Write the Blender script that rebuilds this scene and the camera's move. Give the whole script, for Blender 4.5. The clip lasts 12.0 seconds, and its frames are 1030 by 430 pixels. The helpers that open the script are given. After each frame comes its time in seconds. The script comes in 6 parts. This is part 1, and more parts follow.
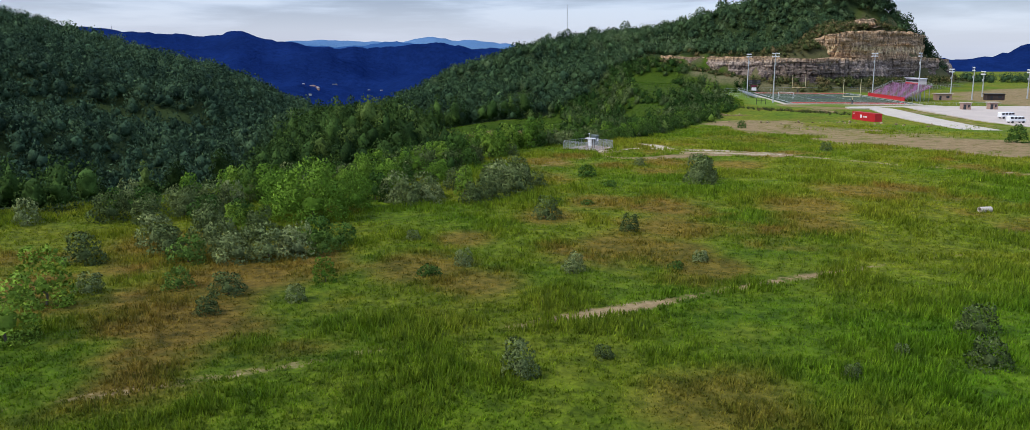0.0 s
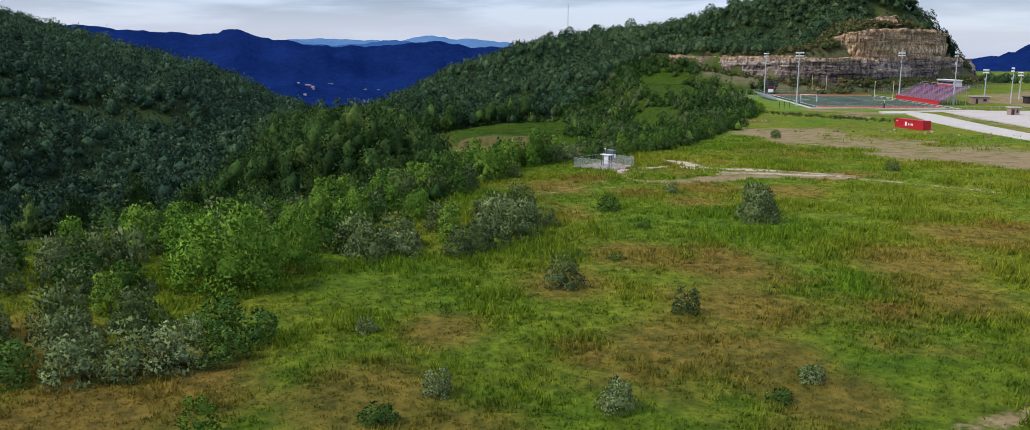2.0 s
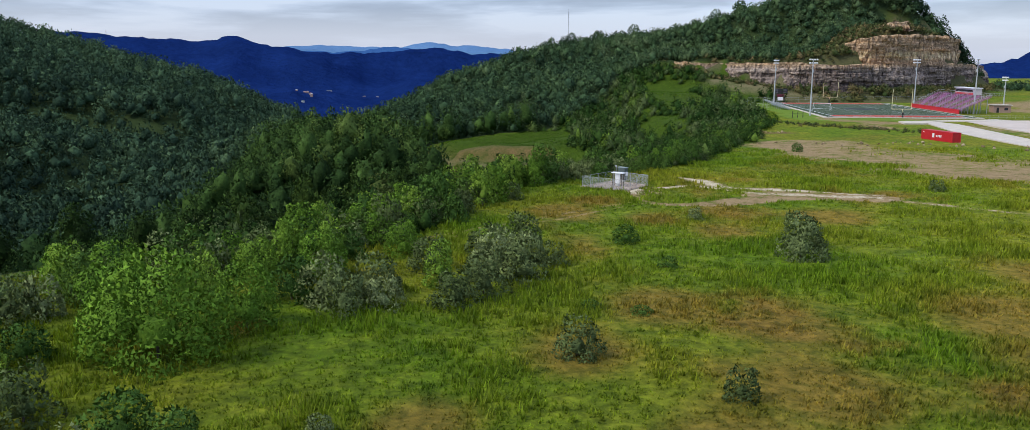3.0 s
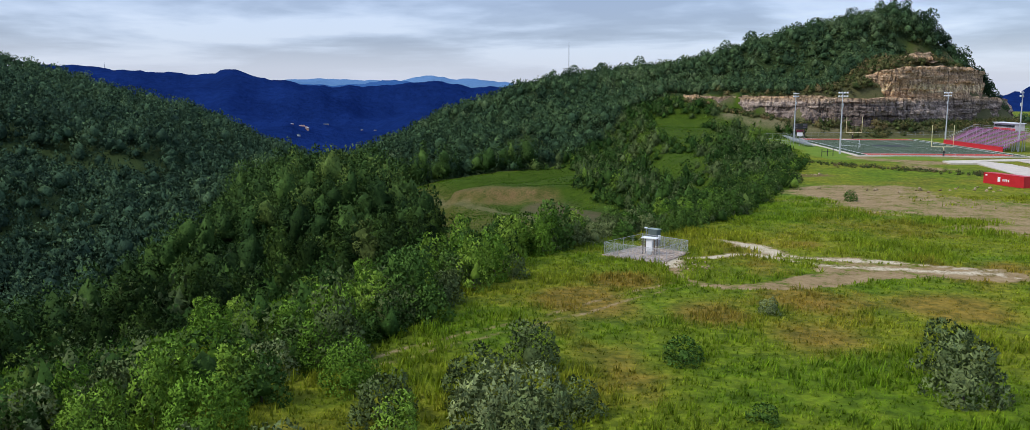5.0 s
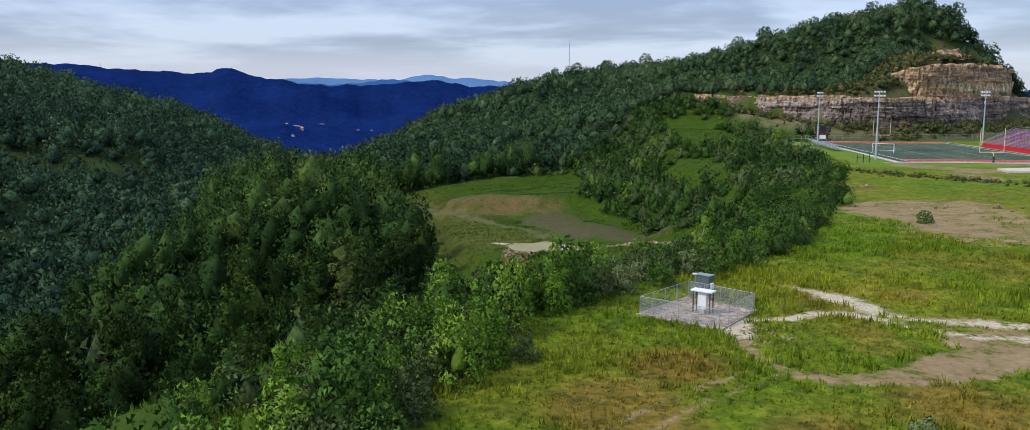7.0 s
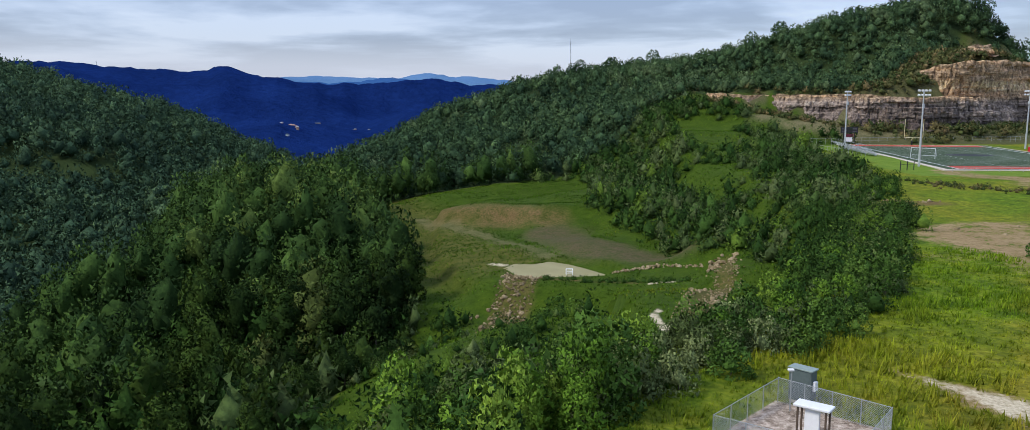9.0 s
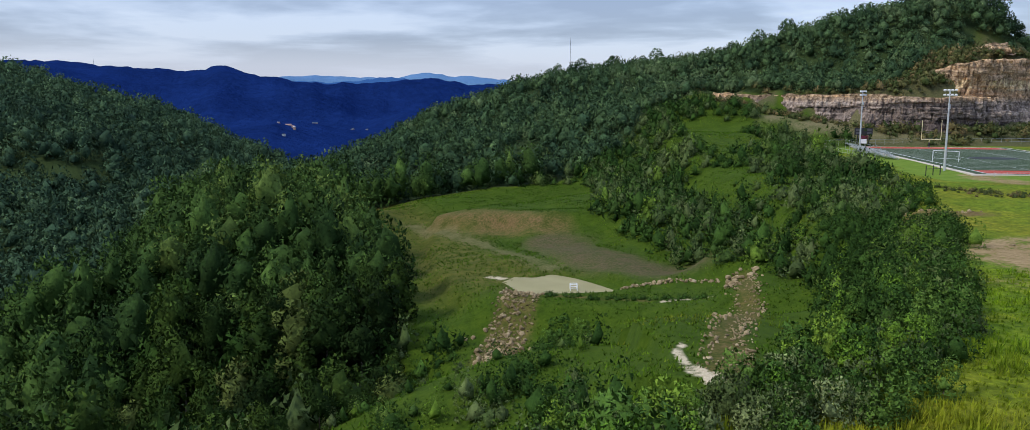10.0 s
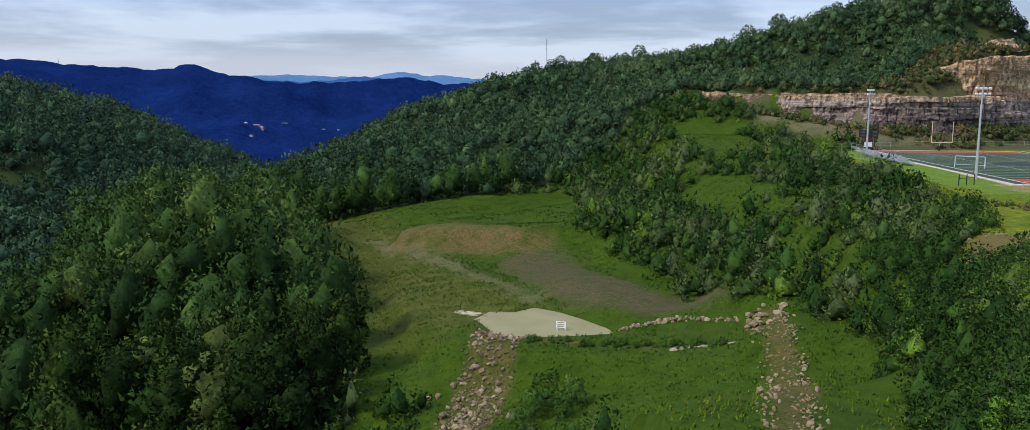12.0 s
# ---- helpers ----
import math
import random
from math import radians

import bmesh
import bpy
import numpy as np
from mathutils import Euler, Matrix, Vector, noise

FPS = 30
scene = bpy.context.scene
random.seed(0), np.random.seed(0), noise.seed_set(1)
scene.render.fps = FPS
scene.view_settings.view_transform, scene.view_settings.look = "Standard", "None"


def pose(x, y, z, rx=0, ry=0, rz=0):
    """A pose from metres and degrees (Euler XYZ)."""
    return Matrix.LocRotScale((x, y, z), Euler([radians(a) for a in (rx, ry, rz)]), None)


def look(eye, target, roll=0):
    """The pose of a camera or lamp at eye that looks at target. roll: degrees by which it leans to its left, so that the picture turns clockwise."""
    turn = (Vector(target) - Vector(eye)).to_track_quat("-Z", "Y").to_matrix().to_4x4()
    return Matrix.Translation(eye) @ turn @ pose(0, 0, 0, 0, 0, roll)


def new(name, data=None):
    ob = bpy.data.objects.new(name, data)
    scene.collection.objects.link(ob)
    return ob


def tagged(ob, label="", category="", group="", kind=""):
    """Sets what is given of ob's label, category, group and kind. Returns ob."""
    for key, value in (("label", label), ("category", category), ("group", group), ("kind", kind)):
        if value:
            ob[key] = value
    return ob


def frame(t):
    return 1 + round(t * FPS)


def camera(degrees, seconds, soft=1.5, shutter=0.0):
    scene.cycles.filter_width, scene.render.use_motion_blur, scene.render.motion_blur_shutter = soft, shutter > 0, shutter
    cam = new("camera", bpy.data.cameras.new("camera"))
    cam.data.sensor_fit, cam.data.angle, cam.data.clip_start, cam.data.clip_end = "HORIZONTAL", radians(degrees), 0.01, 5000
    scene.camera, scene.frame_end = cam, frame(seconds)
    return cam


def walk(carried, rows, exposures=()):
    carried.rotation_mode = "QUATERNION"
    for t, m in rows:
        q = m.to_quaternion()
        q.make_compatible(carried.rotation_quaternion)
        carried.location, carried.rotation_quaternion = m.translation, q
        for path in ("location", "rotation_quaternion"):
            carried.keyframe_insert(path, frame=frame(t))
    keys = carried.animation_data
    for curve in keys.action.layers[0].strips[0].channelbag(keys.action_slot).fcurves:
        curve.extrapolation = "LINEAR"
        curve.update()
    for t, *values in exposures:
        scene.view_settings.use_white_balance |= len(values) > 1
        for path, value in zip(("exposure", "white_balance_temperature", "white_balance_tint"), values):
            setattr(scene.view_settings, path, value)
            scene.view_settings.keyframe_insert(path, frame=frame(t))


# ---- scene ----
cam = camera(62.8, 12.0, soft=0.5)
METRES, EYE, TILT, LEAN, TURN = 185.0, 20.0, -10.7, 0.0, 0.0
ROWS = [
    (0.0, 0.0, 0.0, 0.0, -0.0, 0.0, -0.0),
    (0.5, -0.0004, 0.0426, 0.0082, 0.0, 0.02, -0.01),
    (1.0, -0.0008, 0.0849, 0.0165, -0.01, 0.03, -0.01),
    (1.5, -0.0013, 0.1273, 0.0248, -0.02, -0.03, -0.03),
    (2.0, -0.0018, 0.1696, 0.0329, -0.04, -0.08, -0.05),
    (2.5, -0.0024, 0.212, 0.0411, -0.02, -0.09, -0.06),
    (3.0, -0.0028, 0.2548, 0.0494, -0.03, 0.36, -0.05),
    (3.5, -0.0031, 0.298, 0.0577, -0.04, 1.27, -0.01),
    (3.7, -0.0033, 0.3146, 0.0609, -0.04, 1.72, -0.01),
    (4.2, -0.0038, 0.3561, 0.0689, -0.04, 2.50, -0.0),
    (5.5, -0.0051, 0.464, 0.0898, -0.05, 2.55, -0.0),
    (6.0, -0.0053, 0.5045, 0.0973, -0.05, 2.53, -0.01),
    (6.5, -0.0055, 0.5447, 0.1045, -0.07, 2.53, -0.02),
    (7.0, -0.0059, 0.5843, 0.1117, -0.09, 2.51, -0.03),
    (9.0, -0.0054, 0.7427, 0.1415, -0.09, 2.42, -0.09),
    (9.5, -0.0054, 0.7822, 0.1488, -0.11, 2.41, -0.09),
    (10.0, -0.0057, 0.822, 0.156, -0.14, 2.4, -0.12),
    (10.5, -0.006, 0.8613, 0.1631, -0.13, 2.38, -0.12),
    (11.0, -0.0061, 0.9009, 0.1705, -0.14, 2.35, -0.16),
    (11.5, -0.0063, 0.9407, 0.1778, -0.12, 2.35, -0.17),
    (11.7, -0.0060, 0.9571, 0.1806, -0.14, 2.35, -0.15),
    (11.8, -0.0055, 0.9655, 0.1821, -0.42, 2.36, -0.06),
    (11.9, -0.0048, 0.9740, 0.1835, -1.08, 2.36, 0.05),
    (12.0, -0.0041, 0.9826, 0.1849, -1.76, 2.37, 0.17),
]
walk(cam, [(t, pose(0, 0, EYE, TILT, LEAN, TURN) @ pose(METRES * x, METRES * y, METRES * z, 90 + pitch, roll, yaw)) for t, x, y, z, yaw, pitch, roll in ROWS],
     exposures=[(0.0, -0.12), (12.0, -0.16)])

# ---- sky and light: a bright overcast summer day ----
SUN_ELEVATION, SUN_AZIMUTH = 46.0, 248.0


def node(tree, kind, inputs=None, **props):
    n = tree.nodes.new(kind)
    for k, v in props.items():
        setattr(n, k, v)
    for k, v in (inputs or {}).items():
        if isinstance(v, bpy.types.NodeSocket):
            tree.links.new(v, n.inputs[k])
        else:
            n.inputs[k].default_value = v
    return n


def ramp(tree, fac, stops, interpolation="LINEAR"):
    r = node(tree, "ShaderNodeValToRGB", {"Fac": fac})
    r.color_ramp.interpolation = interpolation
    while len(r.color_ramp.elements) < len(stops):
        r.color_ramp.elements.new(0.5)
    for e, (p, c) in zip(r.color_ramp.elements, stops):
        e.position, e.color = p, (*c, 1) if len(c) == 3 else c
    return r.outputs["Color"]


def mixed(tree, fac, a, b, blend="MIX"):
    m = tree.nodes.new("ShaderNodeMix")
    m.data_type, m.blend_type = "RGBA", blend
    for s, v in (("Factor_Float", fac), ("A_Color", a), ("B_Color", b)):
        sock = next(i for i in m.inputs if i.identifier == s)
        if isinstance(v, bpy.types.NodeSocket):
            tree.links.new(v, sock)
        else:
            sock.default_value = v if s == "Factor_Float" else (*v, 1)
    return next(o for o in m.outputs if o.identifier == "Result_Color")


def math_node(tree, op, a, b=0.0, c=0.0, clamp=False):
    m = node(tree, "ShaderNodeMath", operation=op, use_clamp=clamp)
    for i, v in enumerate((a, b, c)):
        if isinstance(v, bpy.types.NodeSocket):
            tree.links.new(v, m.inputs[i])
        else:
            m.inputs[i].default_value = v
    return m.outputs[0]


def noise_tex(tree, scale, detail=4.0, rough=0.55, vector=None, distortion=0.0):
    n = node(tree, "ShaderNodeTexNoise", {"Scale": scale, "Detail": detail, "Roughness": rough, "Distortion": distortion})
    if vector is not None:
        tree.links.new(vector, n.inputs["Vector"])
    return n.outputs["Fac"]


def build_world():
    world = bpy.data.worlds.new("overcast_sky")
    scene.world = world
    world.use_nodes = True
    t = world.node_tree
    t.nodes.clear()
    sky = node(t, "ShaderNodeTexSky", sky_type="NISHITA", sun_disc=False,
               sun_elevation=radians(SUN_ELEVATION), sun_rotation=radians(SUN_AZIMUTH))
    where = node(t, "ShaderNodeTexCoord").outputs["Generated"]
    # clouds lie in flat layers: stretch the lookup towards the horizon
    xyz = node(t, "ShaderNodeSeparateXYZ", {0: where})
    up = math_node(t, "MAXIMUM", xyz.outputs["Z"], 0.0)
    low = math_node(t, "ADD", up, 0.10)
    flat = node(t, "ShaderNodeCombineXYZ", {"X": math_node(t, "DIVIDE", xyz.outputs["X"], low),
                                            "Y": math_node(t, "DIVIDE", xyz.outputs["Y"], low), "Z": 3.7}).outputs[0]
    big = noise_tex(t, 0.62, 4.0, 0.5, flat, 0.3)
    fine = noise_tex(t, 2.3, 5.0, 0.6, flat, 0.2)
    lump = math_node(t, "ADD", math_node(t, "MULTIPLY", big, 0.82), math_node(t, "MULTIPLY", fine, 0.18))
    cloud = ramp(t, lump, [(0.43, (0.300, 0.385, 0.680)), (0.485, (0.405, 0.510, 0.830)), (0.535, (0.580, 0.705, 1.060)), (0.60, (0.780, 0.905, 1.250))])
    pale = ramp(t, up, [(0.0, (0.95, 0.95, 0.95)), (0.028, (0.7, 0.7, 0.7)), (0.06, (0, 0, 0))])
    veil = mixed(t, pale, cloud, (0.82, 0.925, 1.26))
    clouds = node(t, "ShaderNodeBackground", {"Color": veil, "Strength": math_node(t, "MULTIPLY_ADD", up, 0.62, 0.545)})
    clear = node(t, "ShaderNodeBackground", {"Color": sky.outputs[0], "Strength": 0.06})
    both = node(t, "ShaderNodeAddShader", {0: clouds.outputs[0], 1: clear.outputs[0]})
    node(t, "ShaderNodeOutputWorld", {"Surface": both.outputs[0]})
    sun = bpy.data.lights.new("sun", "SUN")
    sun.energy, sun.angle, sun.color = 2.8, radians(12), (1.0, 0.95, 0.86)
    a, e = radians(SUN_AZIMUTH), radians(SUN_ELEVATION)
    toward = Vector((math.sin(a) * math.cos(e), math.cos(a) * math.cos(e), math.sin(e)))
    new("sun", sun).matrix_world = look((0, 0, 200), Vector((0, 0, 200)) - toward)


build_world()


# ---- materials ----
def surface(name, rough=0.9, spec=0.2):
    m = bpy.data.materials.new(name)
    m.use_nodes = True
    b = m.node_tree.nodes["Principled BSDF"]
    b.inputs["Roughness"].default_value = rough
    b.inputs["Specular IOR Level"].default_value = spec
    return m, m.node_tree, b


def bump(t, b, height, strength, distance):
    n = node(t, "ShaderNodeBump", {"Strength": strength, "Distance": distance, "Height": height})
    t.links.new(n.outputs[0], b.inputs["Normal"])


def plain(name, colour, rough=0.6, metal=0.0, vary=0.12, scale=3.0, spec=0.3):
    m, t, b = surface(name, rough, spec)
    p = node(t, "ShaderNodeTexCoord").outputs["Object"]
    dark = tuple(c * (1 - vary) for c in colour)
    light = tuple(min(1, c * (1 + vary)) for c in colour)
    mix = math_node(t, "ADD", math_node(t, "MULTIPLY", noise_tex(t, scale, 5, 0.6, p), 0.6),
                    math_node(t, "MULTIPLY", noise_tex(t, scale * 9, 3, 0.6, p), 0.4))
    t.links.new(ramp(t, mix, [(0.3, dark), (0.7, light)]), b.inputs["Base Color"])
    b.inputs["Metallic"].default_value = metal
    return m


def grass_colour(t, p):
    """Meadow colour by place: lush green, yellow-green and patches of rusty seed heads."""
    patch = noise_tex(t, 0.045, 5.0, 0.6, p, 0.8)
    wide = noise_tex(t, 0.028, 3.0, 0.5, p)
    mid = noise_tex(t, 0.30, 4.0, 0.65, p)
    fine = noise_tex(t, 2.6, 3.0, 0.6, p)
    tuft = noise_tex(t, 0.95, 4.0, 0.6, p, 0.4)
    lush = ramp(t, mid, [(0.3, (0.058, 0.104, 0.007)), (0.5, (0.092, 0.146, 0.008)), (0.7, (0.132, 0.180, 0.012))])
    dry = ramp(t, mid, [(0.3, (0.100, 0.122, 0.009)), (0.5, (0.148, 0.158, 0.013)), (0.7, (0.198, 0.190, 0.021))])
    green = mixed(t, ramp(t, wide, [(0.40, (0, 0, 0)), (0.62, (1, 1, 1))]), lush, dry)
    rust = ramp(t, mid, [(0.3, (0.130, 0.078, 0.017)), (0.5, (0.188, 0.108, 0.027)), (0.72, (0.228, 0.132, 0.038))])
    f = math_node(t, "ADD", node(t, "ShaderNodeAttribute", attribute_name="rust").outputs["Fac"], math_node(t, "MULTIPLY", math_node(t, "SUBTRACT", tuft, 0.5), 0.7))
    f = ramp(t, f, [(0.10, (0, 0, 0)), (0.95, (0.85, 0.85, 0.85))])
    c = mixed(t, f, green, rust)
    c = mixed(t, 1.0, c, ramp(t, tuft, [(0.36, (0.62, 0.66, 0.62)), (0.5, (0.98, 0.98, 0.98)), (0.64, (1.32, 1.33, 1.22))]), "MULTIPLY")
    # ranker, deeper green grass on the near side of the track
    at = node(t, "ShaderNodeSeparateXYZ", {0: p})
    side = math_node(t, "MULTIPLY_ADD", at.outputs["X"], -0.48, at.outputs["Y"])
    side = math_node(t, "ADD", side, math_node(t, "MULTIPLY", math_node(t, "SUBTRACT", patch, 0.5), 40.0))
    c = mixed(t, 1.0, c, ramp(t, math_node(t, "DIVIDE", side, 200.0), [(0.22, (0.93, 1.10, 0.92)), (0.34, (1.0, 1.04, 0.97)), (0.50, (1.20, 1.20, 1.12)), (0.75, (1.30, 1.28, 1.22))]), "MULTIPLY")
    east = math_node(t, "ADD", at.outputs["X"], math_node(t, "MULTIPLY", math_node(t, "SUBTRACT", wide, 0.5), 60.0))
    c = mixed(t, 1.0, c, ramp(t, math_node(t, "MULTIPLY_ADD", east, 0.01, 0.5), [(0.3, (0.90, 0.92, 0.86)), (0.6, (1.03, 1.04, 1.0)), (0.95, (1.16, 1.16, 1.08))]), "MULTIPLY")
    return mixed(t, 1.0, c, ramp(t, fine, [(0.32, (0.82, 0.83, 0.80)), (0.5, (0.98, 0.98, 0.98)), (0.66, (1.14, 1.14, 1.1))]), "MULTIPLY")


def ground_material():
    m, t, b = surface("meadow_ground", 0.95, 0.1)
    p = node(t, "ShaderNodeTexCoord").outputs["Object"]
    fine = noise_tex(t, 1.7, 6.0, 0.65, p)
    mid = noise_tex(t, 0.3, 5.0, 0.6, p)

    def zone(name, soft=0.5, low=0.25, high=0.75):
        a = node(t, "ShaderNodeAttribute", attribute_name=name).outputs["Fac"]
        rag = math_node(t, "ADD", math_node(t, "MULTIPLY", math_node(t, "SUBTRACT", fine, 0.5), 2 * soft),
                        math_node(t, "MULTIPLY_ADD", math_node(t, "SUBTRACT", mid, 0.5), 2 * soft, 1.0))
        return ramp(t, math_node(t, "MULTIPLY", a, rag), [(low, (0, 0, 0)), (high, (1, 1, 1))])
    c = mixed(t, 1.0, grass_colour(t, p), (0.74, 0.75, 0.70), "MULTIPLY")
    floor = ramp(t, fine, [(0.3, (0.016, 0.030, 0.010)), (0.7, (0.045, 0.07, 0.02))])
    c = mixed(t, zone("woods"), c, floor)
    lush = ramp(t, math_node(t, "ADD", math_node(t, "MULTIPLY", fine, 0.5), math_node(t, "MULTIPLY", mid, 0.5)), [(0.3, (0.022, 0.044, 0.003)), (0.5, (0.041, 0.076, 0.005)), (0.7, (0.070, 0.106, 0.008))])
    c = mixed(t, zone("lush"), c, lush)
    straw = ramp(t, mid, [(0.3, (0.062, 0.064, 0.010)), (0.7, (0.120, 0.112, 0.024))])
    c = mixed(t, zone("straw", 0.6, 0.05, 0.9), c, straw)
    scrub = ramp(t, fine, [(0.3, (0.045, 0.052, 0.019)), (0.5, (0.082, 0.084, 0.033)), (0.7, (0.14, 0.116, 0.058))])
    c = mixed(t, zone("scrub"), c, scrub)
    lawn = ramp(t, mid, [(0.3, (0.10, 0.175, 0.015)), (0.7, (0.16, 0.23, 0.03))])
    c = mixed(t, zone("lawn", 0.2), c, lawn)
    earth = ramp(t, math_node(t, "ADD", math_node(t, "MULTIPLY", mid, 0.5), math_node(t, "MULTIPLY", fine, 0.5)),
                 [(0.3, (0.159, 0.109, 0.050)), (0.5, (0.266, 0.187, 0.090)), (0.7, (0.384, 0.293, 0.155))])
    c = mixed(t, zone("earth", 1.5), c, earth)
    red = ramp(t, fine, [(0.3, (0.095, 0.066, 0.026)), (0.7, (0.18, 0.122, 0.050))])
    c = mixed(t, zone("clay", 1.1, 0.1, 1.0), c, red)
    mud = ramp(t, fine, [(0.3, (0.062, 0.050, 0.024)), (0.7, (0.125, 0.098, 0.050))])
    c = mixed(t, zone("mud", 0.9, 0.08, 0.95), c, mud)
    shale = ramp(t, fine, [(0.3, (0.105, 0.095, 0.042)), (0.7, (0.19, 0.168, 0.082))])
    c = mixed(t, zone("shale", 1.2, 0.08, 0.9), c, shale)
    gravel = ramp(t, noise_tex(t, 4.0, 5.0, 0.7, p), [(0.3, (0.33, 0.27, 0.165)), (0.7, (0.70, 0.61, 0.43))])
    c = mixed(t, zone("gravel", 1.5), c, gravel)
    t.links.new(c, b.inputs["Base Color"])
    bump(t, b, fine, 0.7, 0.25)
    return m


def leaf_material(name, stops, source, spec=0.06, mottle=1.1):
    """Leaves: tone by tree, speckle by leaf."""
    m, t, b = surface(name, 0.85, spec)
    if source == "object":
        tone = node(t, "ShaderNodeObjectInfo").outputs["Random"]
    else:
        tone = node(t, "ShaderNodeAttribute", attribute_name="tone").outputs["Fac"]
    leaf = node(t, "ShaderNodeNewGeometry").outputs["Random Per Island"]
    c = ramp(t, tone, stops)
    c = mixed(t, 1.0, c, ramp(t, leaf, [(0.0, (0.70, 0.72, 0.70)), (0.6, (0.98, 0.99, 0.96)), (0.88, (1.16, 1.17, 1.10)), (1.0, (1.52, 1.50, 1.36))]), "MULTIPLY")
    p = node(t, "ShaderNodeTexCoord").outputs["Object"]
    dapple = noise_tex(t, mottle, 4.0, 0.7, p)
    c = mixed(t, 1.0, c, ramp(t, dapple, [(0.36, (0.72, 0.74, 0.72)), (0.5, (0.99, 0.99, 0.99)), (0.64, (1.28, 1.27, 1.2))]), "MULTIPLY")
    bump(t, b, dapple, 0.5, 0.4)
    t.links.new(c, b.inputs["Base Color"])
    glow = node(t, "ShaderNodeBsdfTranslucent", {"Color": c})
    mix = node(t, "ShaderNodeMixShader", {0: 0.12, 1: b.outputs[0], 2: glow.outputs[0]})
    t.links.new(mix.outputs[0], t.nodes["Material Output"].inputs["Surface"])
    return m


def rock_material(name, stops, scale=0.6):
    m, t, b = surface(name, 0.9, 0.2)
    p = node(t, "ShaderNodeTexCoord").outputs["Object"]
    r = node(t, "ShaderNodeObjectInfo").outputs["Random"]
    f = math_node(t, "ADD", math_node(t, "MULTIPLY", noise_tex(t, scale, 6, 0.65, p), 0.7), math_node(t, "MULTIPLY", r, 0.3))
    t.links.new(ramp(t, f, stops), b.inputs["Base Color"])
    bump(t, b, noise_tex(t, scale * 6, 5, 0.7, p), 0.6, 0.1)
    return m


def cliff_material():
    """Layered sandstone and shale, stained in streaks and broken by joints."""
    m, t, b = surface("cliff_rock", 0.95, 0.15)
    p = node(t, "ShaderNodeTexCoord").outputs["Object"]
    layers = node(t, "ShaderNodeMapping", {"Vector": p, "Scale": (0.03, 0.03, 0.42)}).outputs[0]
    streak = node(t, "ShaderNodeMapping", {"Vector": p, "Scale": (0.5, 0.5, 0.05)}).outputs[0]
    strata = noise_tex(t, 1.0, 6.0, 0.7, layers)
    stain = noise_tex(t, 1.0, 5.0, 0.65, streak)
    fine = noise_tex(t, 0.9, 6.0, 0.7, p)
    high = node(t, "ShaderNodeSeparateXYZ", {0: p}).outputs["Z"]
    thin = noise_tex(t, 1.0, 4.0, 0.6, node(t, "ShaderNodeMapping", {"Vector": p, "Scale": (0.05, 0.05, 1.5)}).outputs[0])
    f = math_node(t, "ADD", math_node(t, "MULTIPLY", strata, 0.45), math_node(t, "ADD", math_node(t, "MULTIPLY", fine, 0.3), math_node(t, "MULTIPLY", thin, 0.25)))
    grey = ramp(t, f, [(0.38, (0.057, 0.048, 0.043)), (0.48, (0.201, 0.163, 0.137)), (0.55, (0.345, 0.282, 0.230)), (0.64, (0.575, 0.506, 0.414))])
    tan = ramp(t, f, [(0.37, (0.10, 0.072, 0.046)), (0.46, (0.26, 0.188, 0.118)), (0.54, (0.42, 0.315, 0.20)), (0.62, (0.66, 0.55, 0.39))])
    tall = ramp(t, math_node(t, "DIVIDE", math_node(t, "ADD", high, math_node(t, "MULTIPLY", fine, 3.0)), 40.0), [(0.44, (0, 0, 0)), (0.50, (1, 1, 1))])
    c = mixed(t, tall, grey, tan)
    # a row of pale columns low on the upper face, and rust-brown beds above it
    band = ramp(t, math_node(t, "DIVIDE", math_node(t, "MULTIPLY_ADD", fine, 4.0, high), 40.0), [(0.57, (0, 0, 0)), (0.60, (1, 1, 1)), (0.68, (1, 1, 1)), (0.71, (0, 0, 0))])
    column = noise_tex(t, 1.0, 3.0, 0.6, node(t, "ShaderNodeMapping", {"Vector": p, "Scale": (0.42, 0.42, 0.10)}).outputs[0])
    pale = mixed(t, 1.0, band, ramp(t, column, [(0.46, (0, 0, 0)), (0.54, (0.8, 0.8, 0.8))]), "MULTIPLY")
    c = mixed(t, pale, c, (0.62, 0.52, 0.32))
    rusty_bed = ramp(t, strata, [(0.5, (1.0, 1.0, 1.0)), (0.62, (1.05, 0.88, 0.74))])
    c = mixed(t, tall, c, mixed(t, 1.0, c, rusty_bed, "MULTIPLY"))
    crack = node(t, "ShaderNodeTexVoronoi", {"Vector": node(t, "ShaderNodeMapping", {"Vector": p, "Scale": (0.42, 0.42, 0.75)}).outputs[0], "Scale": 1.0}, feature="DISTANCE_TO_EDGE").outputs["Distance"]
    c = mixed(t, 1.0, c, ramp(t, crack, [(0.02, (0.58, 0.56, 0.55)), (0.08, (1.05, 1.05, 1.05))]), "MULTIPLY")
    c = mixed(t, 1.0, c, ramp(t, stain, [(0.36, (0.48, 0.47, 0.48)), (0.46, (0.95, 0.93, 0.92)), (0.62, (1.35, 1.3, 1.24))]), "MULTIPLY")
